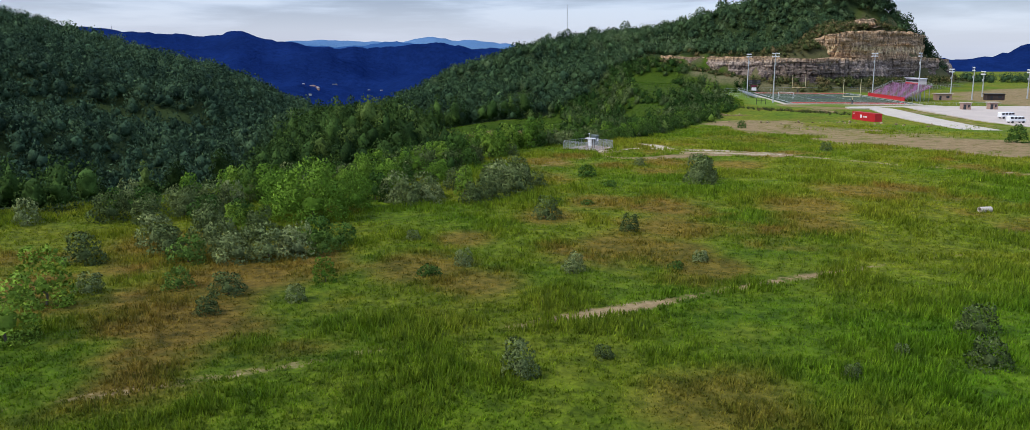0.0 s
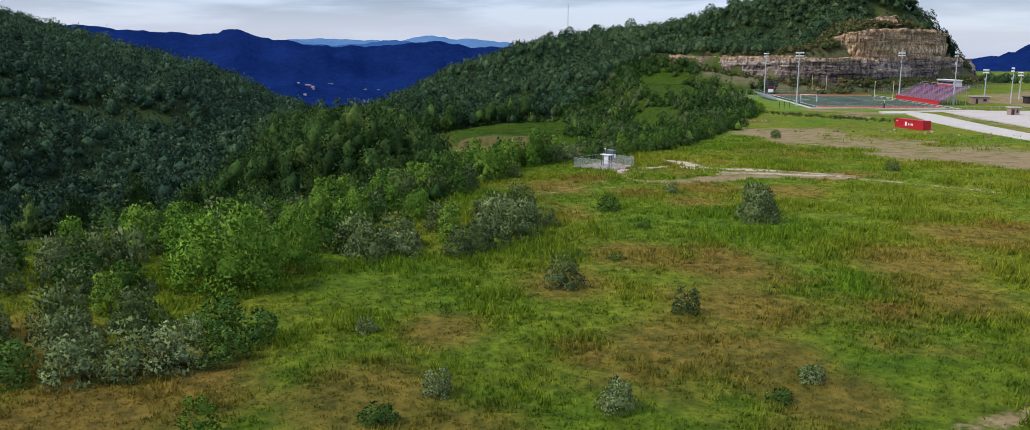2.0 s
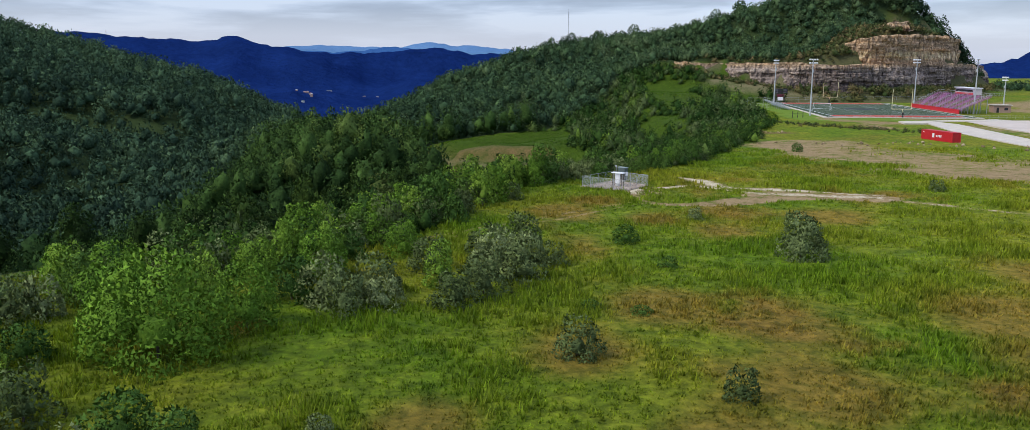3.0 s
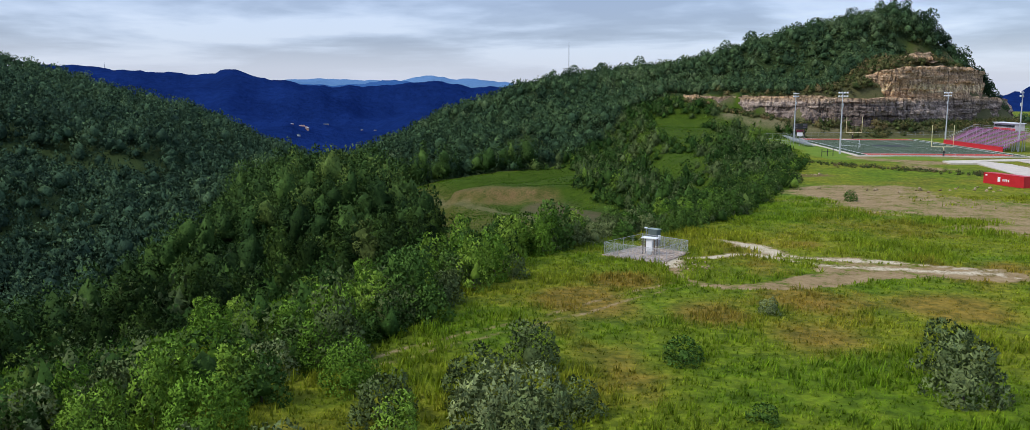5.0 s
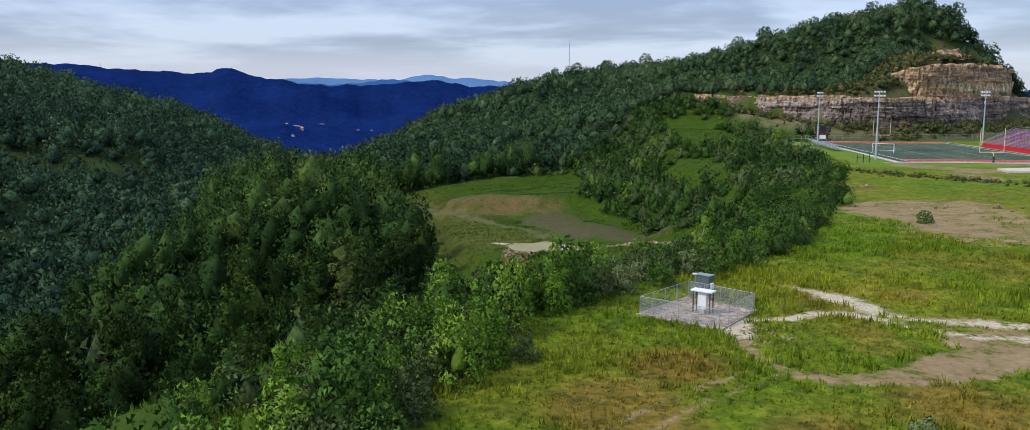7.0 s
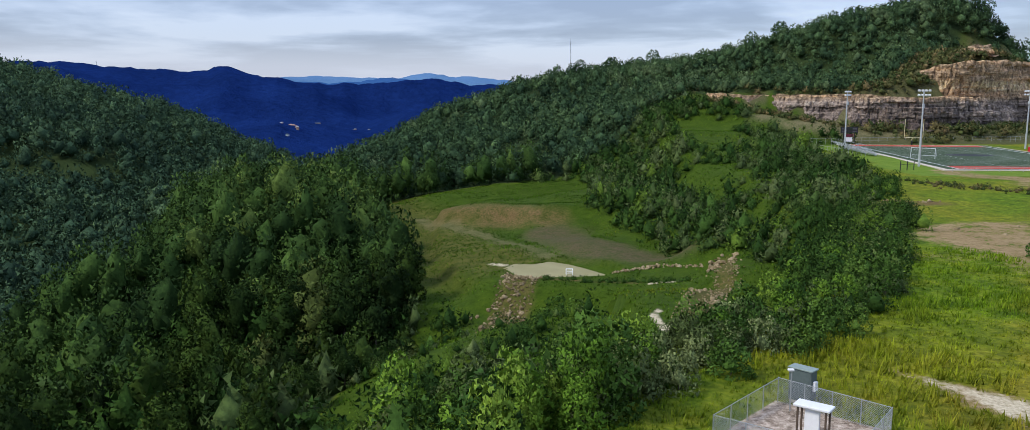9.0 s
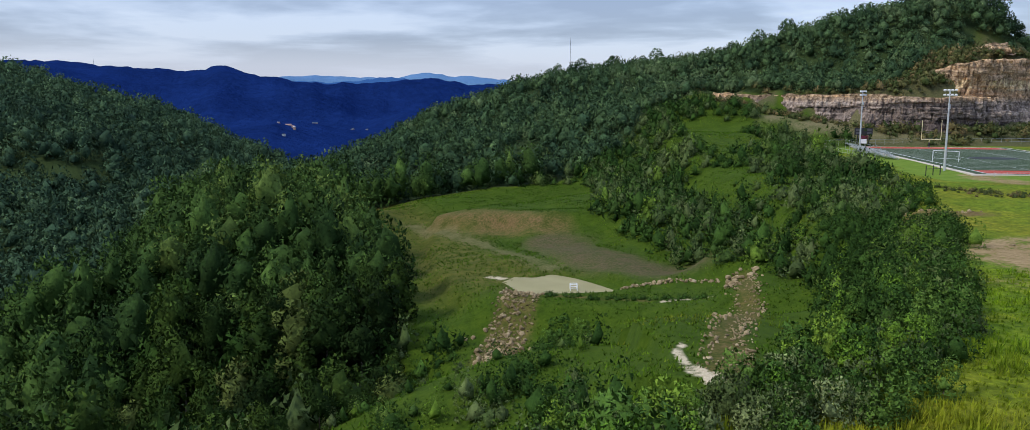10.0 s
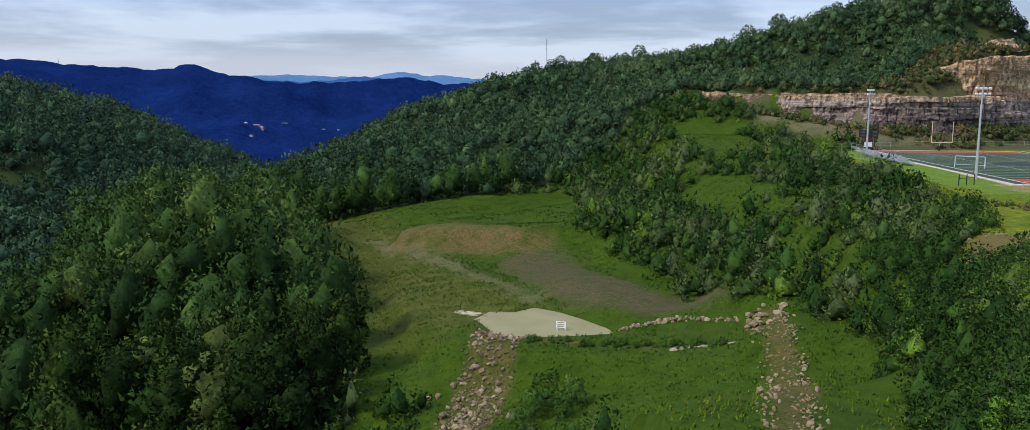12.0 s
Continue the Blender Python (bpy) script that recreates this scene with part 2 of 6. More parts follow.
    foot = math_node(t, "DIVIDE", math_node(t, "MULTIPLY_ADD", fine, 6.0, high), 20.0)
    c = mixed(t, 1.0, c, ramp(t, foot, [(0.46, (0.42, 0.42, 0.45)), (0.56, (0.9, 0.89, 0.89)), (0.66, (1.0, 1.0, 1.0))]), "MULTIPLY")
    t.links.new(c, b.inputs["Base Color"])
    bump(t, b, f, 0.9, 0.8)
    return m


GROUND = ground_material()
FOREST = leaf_material("forest_leaves", [(0.0, (0.017, 0.039, 0.011)), (0.45, (0.034, 0.070, 0.017)), (0.8, (0.061, 0.113, 0.025)), (0.95, (0.107, 0.159, 0.037)), (1.0, (0.155, 0.182, 0.073))], "attribute")
OLIVE = leaf_material("silvery_olive_leaves", [(0.0, (0.075, 0.108, 0.036)), (0.5, (0.125, 0.166, 0.060)), (1.0, (0.22, 0.265, 0.11))], "object")
BRIGHT = leaf_material("bright_green_leaves", [(0.0, (0.085, 0.175, 0.02)), (0.5, (0.135, 0.245, 0.028)), (1.0, (0.20, 0.305, 0.042))], "object")
GREEN = leaf_material("mid_green_leaves", [(0.0, (0.04, 0.09, 0.018)), (0.5, (0.07, 0.14, 0.026)), (1.0, (0.11, 0.19, 0.035))], "object")
BUSHES = leaf_material("mixed_bush_leaves", [(0.0, (0.022, 0.054, 0.011)), (0.35, (0.046, 0.096, 0.018)), (0.6, (0.070, 0.104, 0.036)), (0.85, (0.116, 0.155, 0.056)), (1.0, (0.115, 0.195, 0.024))], "attribute")
# far woods: leaf colours made bluer and paler to paint in haze
HAZED_FAR_LEAVES = leaf_material("hazed_distant_forest_leaves", [(0.0, (0.027, 0.054, 0.033)), (0.45, (0.046, 0.088, 0.048)), (0.8, (0.072, 0.124, 0.062)), (0.95, (0.092, 0.152, 0.075)), (1.0, (0.133, 0.182, 0.106))], "attribute")
HAZED_HILL_LEAVES = leaf_material("hazed_hilltop_forest_leaves", [(0.0, (0.030, 0.060, 0.032)), (0.45, (0.050, 0.094, 0.043)), (0.8, (0.080, 0.134, 0.055)), (1.0, (0.130, 0.180, 0.088))], "attribute")
WOOD_TREES = leaf_material("woodland_leaves", [(0.0, (0.013, 0.028, 0.007)), (0.5, (0.024, 0.050, 0.010)), (0.85, (0.050, 0.088, 0.016)), (1.0, (0.101, 0.126, 0.036))], "object")
BARK = plain("bark", (0.11, 0.09, 0.07), 0.9, vary=0.35, scale=2.0)
CLIFF = cliff_material()
STONE = rock_material("pale_limestone", [(0.25, (0.112, 0.080, 0.037)), (0.45, (0.235, 0.178, 0.095)), (0.62, (0.375, 0.295, 0.172)), (0.8, (0.566, 0.475, 0.315))])
WHITE = plain("white_paint", (0.78, 0.79, 0.80), 0.5, vary=0.06)
RED = plain("red_paint", (0.50, 0.022, 0.03), 0.45, vary=0.15, scale=1.0)
STEEL = plain("galvanised_steel", (0.42, 0.44, 0.45), 0.45, 0.6)
GREY = plain("light_grey_metal", (0.50, 0.52, 0.53), 0.5, 0.3)
DARK = plain("dark_metal", (0.03, 0.032, 0.035), 0.5, 0.2)
GREENBOX = plain("grey_green_cabinet_paint", (0.10, 0.13, 0.125), 0.5, vary=0.15)
CONCRETE = plain("pale_concrete", (0.55, 0.49, 0.40), 0.9, vary=0.2, scale=0.5)
ASPHALT = plain("sun_bleached_lot", (0.54, 0.465, 0.39), 0.95, vary=0.14, scale=0.15)
TURF = plain("artificial_turf", (0.060, 0.088, 0.050), 0.9, spec=0.05, vary=0.15, scale=0.3)
CHALK = plain("worn_line_paint", (0.38, 0.41, 0.36), 0.8)
WOOD = plain("weathered_wood", (0.10, 0.07, 0.05), 0.8, vary=0.3)
GLASS = plain("dark_window", (0.03, 0.035, 0.045), 0.15, spec=0.6)


# ---- mesh helpers ----
def arrays_mesh(name, verts, tris, material, attributes=None, smooth=False, normals=None):
    """A mesh from numpy arrays of corners and triangles (or quads)."""
    verts, tris = np.asarray(verts, np.float32), np.asarray(tris, np.int32)
    k = tris.shape[1]
    me = bpy.data.meshes.new(name)
    me.vertices.add(len(verts))
    me.vertices.foreach_set("co", verts.ravel())
    me.loops.add(tris.size)
    me.loops.foreach_set("vertex_index", tris.ravel())
    me.polygons.add(len(tris))
    me.polygons.foreach_set("loop_start", np.arange(0, tris.size, k, dtype=np.int32))
    me.polygons.foreach_set("use_smooth", np.full(len(tris), smooth or normals is not None))
    for key, values in (attributes or {}).items():
        a = me.attributes.new(key, "FLOAT", "POINT")
        a.data.foreach_set("value", np.asarray(values, np.float32))
    me.update(calc_edges=True)
    if normals is not None:
        me.normals_split_custom_set_from_vertices(np.asarray(normals, np.float32))
    me.materials.append(material)
    return me


def bm_mesh(name, bm, material, smooth=False):
    me = bpy.data.meshes.new(name)
    for f in bm.faces:
        f.smooth = smooth
    bm.to_mesh(me)
    bm.free()
    me.materials.append(material)
    return me


def part(name, bm, material, parent, label=""):
    ob = new(name, bm_mesh(name, bm, material))
    ob.parent = parent
    return tagged(ob, label)


def box(bm, x0, x1, y0, y1, z0, z1, bevel=0.0):
    m = Matrix.Translation(((x0 + x1) / 2, (y0 + y1) / 2, (z0 + z1) / 2)) @ Matrix.Diagonal((x1 - x0, y1 - y0, z1 - z0, 1))
    made = bmesh.ops.create_cube(bm, size=1, matrix=m)["verts"]
    if bevel:
        bmesh.ops.bevel(bm, geom=list({e for v in made for e in v.link_edges}), offset=bevel, segments=1, affect="EDGES")
    return bm


def rod(bm, a, b, r0, r1=None, sides=8):
    a, b = Vector(a), Vector(b)
    m = Matrix.Translation((a + b) / 2) @ (b - a).to_track_quat("Z", "Y").to_matrix().to_4x4()
    bmesh.ops.create_cone(bm, cap_ends=True, segments=sides, radius1=r0, radius2=r0 if r1 is None else r1, depth=(b - a).length, matrix=m)
    return bm


def boxed(*a, bevel=0.0):
    return box(bmesh.new(), *a, bevel=bevel)


def rodded(*a, **k):
    return rod(bmesh.new(), *a, **k)


def thing(name, label, category, m, group="", kind=""):
    ob = new(name)
    ob.matrix_world = m
    ob.empty_display_size = 0.3
    return tagged(ob, label, category, group, kind)


# ---- shape of the land ----
def value_noise(x, y, size, seed):
    """Smooth noise in -1..1 with features about size metres across."""
    r = np.random.RandomState(seed)
    table = r.rand(256, 256) * 2 - 1
    u, v = x / size + 1000.3, y / size + 1000.7
    i, j = np.floor(u).astype(int), np.floor(v).astype(int)
    f, g = u - i, v - j
    f, g = f * f * (3 - 2 * f), g * g * (3 - 2 * g)
    a, b = table[i % 256, j % 256], table[(i + 1) % 256, j % 256]
    c, d = table[i % 256, (j + 1) % 256], table[(i + 1) % 256, (j + 1) % 256]
    return (a * (1 - f) + b * f) * (1 - g) + (c * (1 - f) + d * f) * g


def near_line(x, y, line):
    """Distance to a line on the plan, and the line's height at the nearest place."""
    best, high = np.full(np.shape(x), 1e9), np.zeros(np.shape(x))
    for a, b in zip(line[:-1], line[1:]):
        dx, dy = b[0] - a[0], b[1] - a[1]
        s = np.clip(((x - a[0]) * dx + (y - a[1]) * dy) / (dx * dx + dy * dy), 0, 1)
        d = np.hypot(x - a[0] - s * dx, y - a[1] - s * dy)
        z = (a[2] + s * (b[2] - a[2])) if len(a) > 2 else 0 * s
        high = np.where(d < best, z, high)
        best = np.minimum(best, d)
    return best, high


def inside(x, y, ring):
    hit = np.zeros(np.shape(x), bool)
    for a, b in zip(ring, ring[1:] + ring[:1]):
        cross = (a[1] > y) != (b[1] > y)
        with np.errstate(divide="ignore", invalid="ignore"):
            hit ^= cross & (x < (b[0] - a[0]) * (y - a[1]) / (b[1] - a[1] + 1e-12) + a[0])
    return hit


def smooth01(v):
    v = np.clip(v, 0, 1)
    return v * v * (3 - 2 * v)


# rim of the flattened mountain top, from the near end to the stadium
RIM = [(-130, 20), (-95, 72), (-62, 102), (-38, 118), (-24, 130), (-12, 146), (-7, 165), (0, 186), (10, 200), (24, 207), (42, 234),
       (62, 272), (80, 315), (97, 360), (107, 400), (112, 440), (116, 478)]
FOOT = [(116, 478), (150, 490), (185, 490), (215, 492), (255, 522), (300, 568), (345, 632), (352, 690)]
TOP = RIM + FOOT[1:] + [(300, 800), (200, 1100), (950, 1200), (950, -330), (-160, -330)]
WALL = [(95, 575), (112, 548), (130, 528), (150, 512), (175, 506), (210, 519), (250, 553), (289, 590), (325, 634), (338, 664)]

LEDGE = [(182, 530), (188, 522), (196, 519.5), (213, 527), (246, 556), (272, 582), (292, 606)]
HILL = WALL + [(338, 700), (250, 820), (90, 820)]
UPPER = LEDGE + [(292, 640), (250, 800), (176, 800), (176, 560)]
POOL = [(-2.5, 327), (0, 332), (4, 332.5), (7.5, 335.5), (11.5, 332.5), (15, 328), (19, 321.5), (20, 317.2), (17, 315.6), (10, 315.4), (4, 315.4), (0.5, 317.5)]
LINES = {
    "rim": [(x, y, -0.6) for x, y in RIM],
    "foot": [(x, y, -0.8) for x, y in FOOT] + [(300, 800, -1), (200, 1100, -1)],
    "valley": [(-420, -150, -100), (-330, 150, -92), (-212, 335, -80), (-192, 440, -67), (-185, 530, -50), (-180, 580, -38)],
    "valley_out": [(-135, 700, -64), (-70, 850, -66), (0, 1150, -64)],
    "saddle": [(-48, 455, -21), (-80, 500, -19), (-110, 530, -19), (-145, 570, -24), (-172, 632, -36)],
    "left_crest": [(-900, 700, 150), (-640, 890, 84), (-525, 900, 52), (-460, 900, 37), (-394, 900, 20), (-328, 900, 1), (-262, 900, -21), (-224, 905, -38), (-170, 920, -58)],
    "left_nose": [(-480, 770, 34), (-369, 783, 18), (-303, 766, -3), (-240, 716, -20), (-200, 700, -38)],
    "left_spur": [(-430, 700, 26), (-340, 690, 6), (-256, 645, -12)],
    "left_slope": [(-640, 150, 30), (-455, 380, 6), (-350, 500, -12), (-262, 592, -37), (-200, 570, -48)],
    "left_gully": [(-520, 640, 45), (-420, 560, 4), (-330, 440, -36), (-262, 400, -62)],
    "toe": [(-185, 40, -50), (-112, 150, -40), (-60, 195, -26), (-35, 215, -21), (-6, 231, -13)],
    "ravine": [(-2, 286, -22), (-21, 284, -31), (-38, 282, -37), (-59, 290, -45), (-94, 305, -54), (-146, 340, -70), (-205, 380, -79)],
    "knoll": [(-48, 455, -20), (-58, 400, -14), (-62, 372, -13), (-80, 352, -24), (-100, 346, -33), (-130, 352, -50)],
    "knoll_south": [(-34, 312, -28), (-56, 316, -34), (-85, 328, -44)],
    "knoll_east": [(-29, 430, -22), (-28, 390, -23), (-25, 345, -21), (-18, 315, -23)],
    "bank_top": [(-24, 418, -17.8), (-8, 413, -15.5), (10, 402, -14)],
    "basin": [(-8, 397, -19.6), (0, 350, -18.8), (8, 338, -18.9)],
    "basin_west": [(-24, 404, -20), (-16, 352, -19), (-8, 326, -18.6)],
    "dam": [(-2, 318, -18.2), (15, 309, -17.6), (30, 307, -17), (42, 311, -16)],
    "dam_foot": [(-4, 296, -24), (12, 290, -21), (26, 286, -17.6), (37, 284, -15.4)],
    "bank": [(2, 210, -5.5), (9, 222, -6), (4, 243, -11), (15, 236, -6), (26, 246, -7.5), (36, 258, -10)],
    "east_low": [(30, 335, -17.5), (17, 356, -18), (11, 386, -18)],
    "east_slope": [(44, 300, -13), (50, 340, -11.5), (44, 385, -11), (28, 430, -12)],
    "east_top": [(62, 305, -4.5), (77, 350, -3.5), (80, 400, -1.5), (76, 450, 1), (84, 500, 6)],
    "wood_edge": [(-52, 462, -21), (-8, 456, -17.5), (16, 466, -15), (48, 482, -7)],
    "mid_slope": [(-95, 560, -18), (-62, 565, -11), (-10, 570, -2), (30, 580, 7), (75, 575, 12)],
    "ridge": [(-180, 690, -56), (-130, 690, -36), (-98, 692, -22), (-62, 690, -4), (-44, 688, 6), (0, 690, 20), (18, 690, 25), (61, 694, 31), (100, 680, 34), (120, 660, 34), (150, 640, 41), (178, 622, 51), (205, 612, 59), (232, 606, 63), (252, 604, 54), (268, 603, 39), (284, 604, 22), (304, 612, 8)],
    "beyond": [(-650, 1010, 20), (-420, 1010, -30), (-250, 1010, -75), (-110, 860, -80), (-20, 850, -70)],
    "far_floor": [(-700, 1130, -40), (-300, 1130, -80), (0, 1130, -75)],
    "behind": [(-60, 900, -40), (110, 900, 10), (230, 820, 20), (290, 720, 6)],
    "wall_foot": [(95, 575, 13), (112, 548, 13.5), (130, 528, 10), (150, 512, 6), (210, 519, 5), (289, 590, 4), (335, 650, 1)],
    "wall_top": [(92, 586, 19), (125, 548, 20), (152, 527, 21), (178, 522, 24), (203, 536, 35), (238, 570, 37), (272, 598, 34), (300, 630, 17), (322, 660, 10)],
}


def land(x, y):
    """Height of the ground."""
    x, y = np.asarray(x, float), np.asarray(y, float)
    total, weight = np.zeros(x.shape), np.zeros(x.shape)
    for line in LINES.values():
        d, z = near_line(x, y, line)
        w = 1 / (d * d + 6.0) ** 2.0
        total += w * z
        weight += w
    h = total / weight
    rough = smooth01(near_line(x, y, RIM + FOOT[1:])[0] / 60)
    h = h + rough * (value_noise(x, y, 60, 3) * 4 + value_noise(x, y, 23, 4) * 1.5)
    flat = -0.35 - 0.5 * smooth01((y - 150) / 150) + value_noise(x, y, 24, 5) * 0.28 + value_noise(x, y, 7, 6) * 0.08
    on_top = inside(x, y, TOP)
    h = np.where(on_top, flat, h)
    # quarry steps: a low apron, a bench on the first face, then the slope above the second
    step = np.hypot(x - 215, y - 570) < 190
    hill, upper = inside(x, y, HILL), inside(x, y, UPPER)
    d1, d2 = near_line(x, y, WALL)[0], near_line(x, y, LEDGE)[0]
    cap = np.where(upper, 33.5 + 1.0 * d2, 17.6 + np.where(x < 194, 0.9, 0.05) * d1)
    cap = np.where(hill, cap, np.where(on_top, 99, np.interp(x, [108, 125, 155], [14, 10.5, 5.5]) - 0.22 * np.clip(d1 - 2, 0, 30)))
    h = np.where(step & ~on_top & (x > 108), np.minimum(h, cap), h)
    # water pool hollow behind the dam
    edge = near_line(x, y, POOL + POOL[:1])[0]
    h = np.where(inside(x, y, POOL), np.minimum(h, -19.45 - 0.3 * np.clip(edge, 0, 4)), np.minimum(h, -19.42 + 0.3 * edge + 4 * np.clip(edge - 2.5, 0, 50)))
    return h


def ground_z(x, y):
    return float(land(np.array([x]), np.array([y]))[0])


def axis_points(near0, near1, step, far0, far1, grow=1.12):
    """Grid lines: even steps in the middle, growing outwards."""
    mid = list(np.arange(near0, near1 + step / 2, step))
    s, lo = step, [near0]
    while lo[-1] > far0:
        s = min(s * grow, 45)
        lo.append(lo[-1] - s)
    s, hi = step, [near1]
    while hi[-1] < far1:
        s = min(s * grow, 45)
        hi.append(hi[-1] + s)
    return np.array(lo[:0:-1] + mid + hi[1:])


TRACK = [(-60, 35), (-30, 46.5), (-15, 53), (0.3, 61.6), (12.6, 68.7), (25.5, 76.2), (41.4, 83.9), (56, 88), (90, 104), (150, 130)]
RUTS = [(-12, 143), (-6, 148.5), (0, 153.6), (5.8, 159.5), (11.3, 165.2), (17.6, 170.2)]
LOOP = [(19.2, 183), (17.8, 176.5), (18.3, 173), (19.8, 169.8), (22.5, 168.4), (27, 169.4), (32, 171.6), (38.5, 174.5), (46, 176.5), (55, 174)]
LANE = [(55, 174), (58, 170.5), (71, 159.5), (89, 145), (140, 110)]
UPPER_LANE = [(19.5, 186), (21.5, 185.2), (24.5, 185.7), (28, 187.8), (31, 187.2), (34.5, 183), (38, 180.3), (44, 178.8), (55, 175)]
SPREAD = [(27, 201), (29.5, 197.5), (32.1, 193), (33.5, 188), (36, 185.5), (42, 184.6), (47, 182), (56, 177)]
SPUR = [(81, 302), (71, 301), (64, 292), (58, 285)]
DITCH = [(42, 312), (40, 300), (37.5, 289), (33, 275), (27, 259), (22.8, 246), (19.5, 232)]
CHUTE = [(24, 260), (20.6, 251), (17.6, 244), (16.2, 240), (15.9, 236), (16.8, 232), (18.3, 228), (21, 226), (27, 225)]
FIELD_AT, FIELD_TURN = Vector((153, 425, -0.75)), -6.8


RUSTY = [(-38, 92, 8), (-22, 80, 8), (-9, 80, 7), (-6, 93, 5), (4, 106, 6), (12, 90, 7), (19, 98, 6), (19, 81, 5), (40, 114, 8), (12, 117, 6), (52, 126, 9),
         (-28, 70, 9), (-4, 74, 6), (17, 86, 6), (38, 102, 7), (12, 48, 6), (12, 172, 5), (6, 163, 5), (29, 164, 5), (18, 157, 5), (42, 161, 7), (25, 150, 6)]


def rusty(x, y):
    """Patches where reddish seed heads stand in place of green grass."""
    v = value_noise(x, y * 0.7, 11, 61) + 0.5 * value_noise(x, y, 4.6, 62) + 0.2 * value_noise(x, y, 1.9, 63)
    west = 0.3 * smooth01((4 - x) / 14) * smooth01((95 - y) / 20) * smooth01((y - 50) / 8)
    spots = np.zeros(np.shape(x))
    for sx, sy, size in RUSTY:
        spots = np.maximum(spots, 1 - np.hypot(x - sx, (y - sy) * 0.8) / (size * 1.2))
    edge = 0.15 + 0.85 * smooth01((near_line(x, y, RIM)[0] - 5) / 14)
    return np.maximum(smooth01((v + west + 0.02) / 1.2) * smooth01((y - 0.5 * x - 54) / 9) * (1 - 0.5 * smooth01((y - 185) / 30)) * edge, 0.78 * smooth01(spots * 1.4 + 0.35 * v))


def zones(x, y):
    """How far each kind of ground covers a place, 0 to 1."""
    wob = value_noise(x, y, 9, 11) * 0.8
    on_top = inside(x, y, TOP)
    z = {}
    track = smooth01((1.35 + 0.7 * wob - near_line(x, y, TRACK)[0]) / 1.5) * np.clip(0.40 + 0.55 * np.exp(-((x - 17) / 14) ** 2) + 0.30 * value_noise(x, y, 9, 12), 0, 1)
    lane = smooth01((1.5 + 0.7 * wob - near_line(x, y, LANE)[0]) / 1.2) * (0.7 + 0.3 * value_noise(x, y, 6, 15))
    loop = smooth01((np.interp(x, [18, 24, 34], [1.7, 2.2, 3.4]) + wob - near_line(x, y, LOOP)[0]) / 1.5)
    ruts = near_line(x, y, RUTS)[0]
    two = 0.55 * np.maximum(smooth01((0.7 - np.abs(ruts - 1.0)) / 0.6), 0)
    works = smooth01((2.3 + 1.6 * wob - near_line(x, y, SPREAD)[0]) / 2.4) * (0.8 + 0.35 * value_noise(x, y, 3, 18))
    works = np.maximum(works, smooth01((1.5 + wob - near_line(x, y, UPPER_LANE)[0]) / 1.3))
    works = np.maximum(works, 0.95 * smooth01((4.5 + 2 * wob - near_line(x, y, [(38, 178.5), (46, 177.5), (54, 175)])[0]) / 3))
    works = np.maximum(works, loop)
    bare_top = smooth01((27 + 9 * wob - near_line(x, y, [(72, 262), (82, 232), (104, 200), (140, 160), (170, 140)])[0]) / 18) * on_top
    bare_top = bare_top * (0.6 + 0.35 * smooth01(value_noise(x, y, 30, 14) + 0.6))
    yard = np.where(inside(x, y, [(150, 352), (205, 356), (215, 400), (225, 470), (330, 560), (900, 560), (900, 140), (380, 160), (330, 352)]), 0.85, 0.0)
    gate = smooth01((12 + 4 * wob - np.hypot(x - 128, y - 345)) / 9) * 0.9
    pad = np.maximum(0.85 * smooth01((8 + 4 * wob - near_line(x, y, [(116, 372), (124, 346), (118, 322)])[0]) / 7), smooth01((9 - np.hypot((x - 150) / 1.6, (y - 362) / 0.5)) / 5) * 0.8)
    verge = 0.62 * smooth01((6 + 2 * wob - near_line(x, y, [(152, 330), (146, 284), (144, 250), (147, 225), (166, 165)])[0]) / 3)
    z["earth"] = np.clip(np.maximum.reduce([verge, track, lane * 0.9, two, works * 0.92, bare_top, gate * on_top, pad, yard]), 0, 1)
    z["gravel"] = np.clip(np.maximum.reduce([
        smooth01((1.5 + 1.3 * wob - near_line(x, y, SPREAD)[0]) / 1.8) * (0.8 + 0.35 * value_noise(x, y, 2.2, 19)),
        smooth01((1.2 + 0.8 * wob - near_line(x, y, UPPER_LANE)[0]) / 1.0) * 0.85,
        smooth01((0.9 + 0.5 * wob - near_line(x, y, LANE)[0]) / 0.8) * 0.5,
        smooth01((2.2 + wob - near_line(x, y, [(19, 184), (18.5, 180)])[0]) / 2),
        smooth01((np.interp(y, [226, 234, 241, 246, 262], [1.6, 1.1, 0.8, 0.5, 0.3]) + 0.4 * wob - near_line(x, y, CHUTE)[0]) / 0.6) * (0.45 + 0.55 * smooth01((248 - y) / 8)),
        smooth01((1.6 + wob - near_line(x, y, [(-6, 334), (-3, 332)])[0]) / 1.2),
        smooth01((1.0 + 0.8 * wob - near_line(x, y, [(26, 303), (32, 304.5), (37, 303)])[0]) / 0.8)]), 0, 1)
    z["clay"] = np.clip(np.maximum(0.85 * smooth01((11 + 2 * wob + 2 * value_noise(x, y, 14, 16) - near_line(x, y, [(-23, 417), (-11, 407), (-2, 400), (9, 391)])[0]) / 12),
                                   0.55 * smooth01((3.2 + wob - near_line(x, y, DITCH)[0]) / 2)), 0, 1)
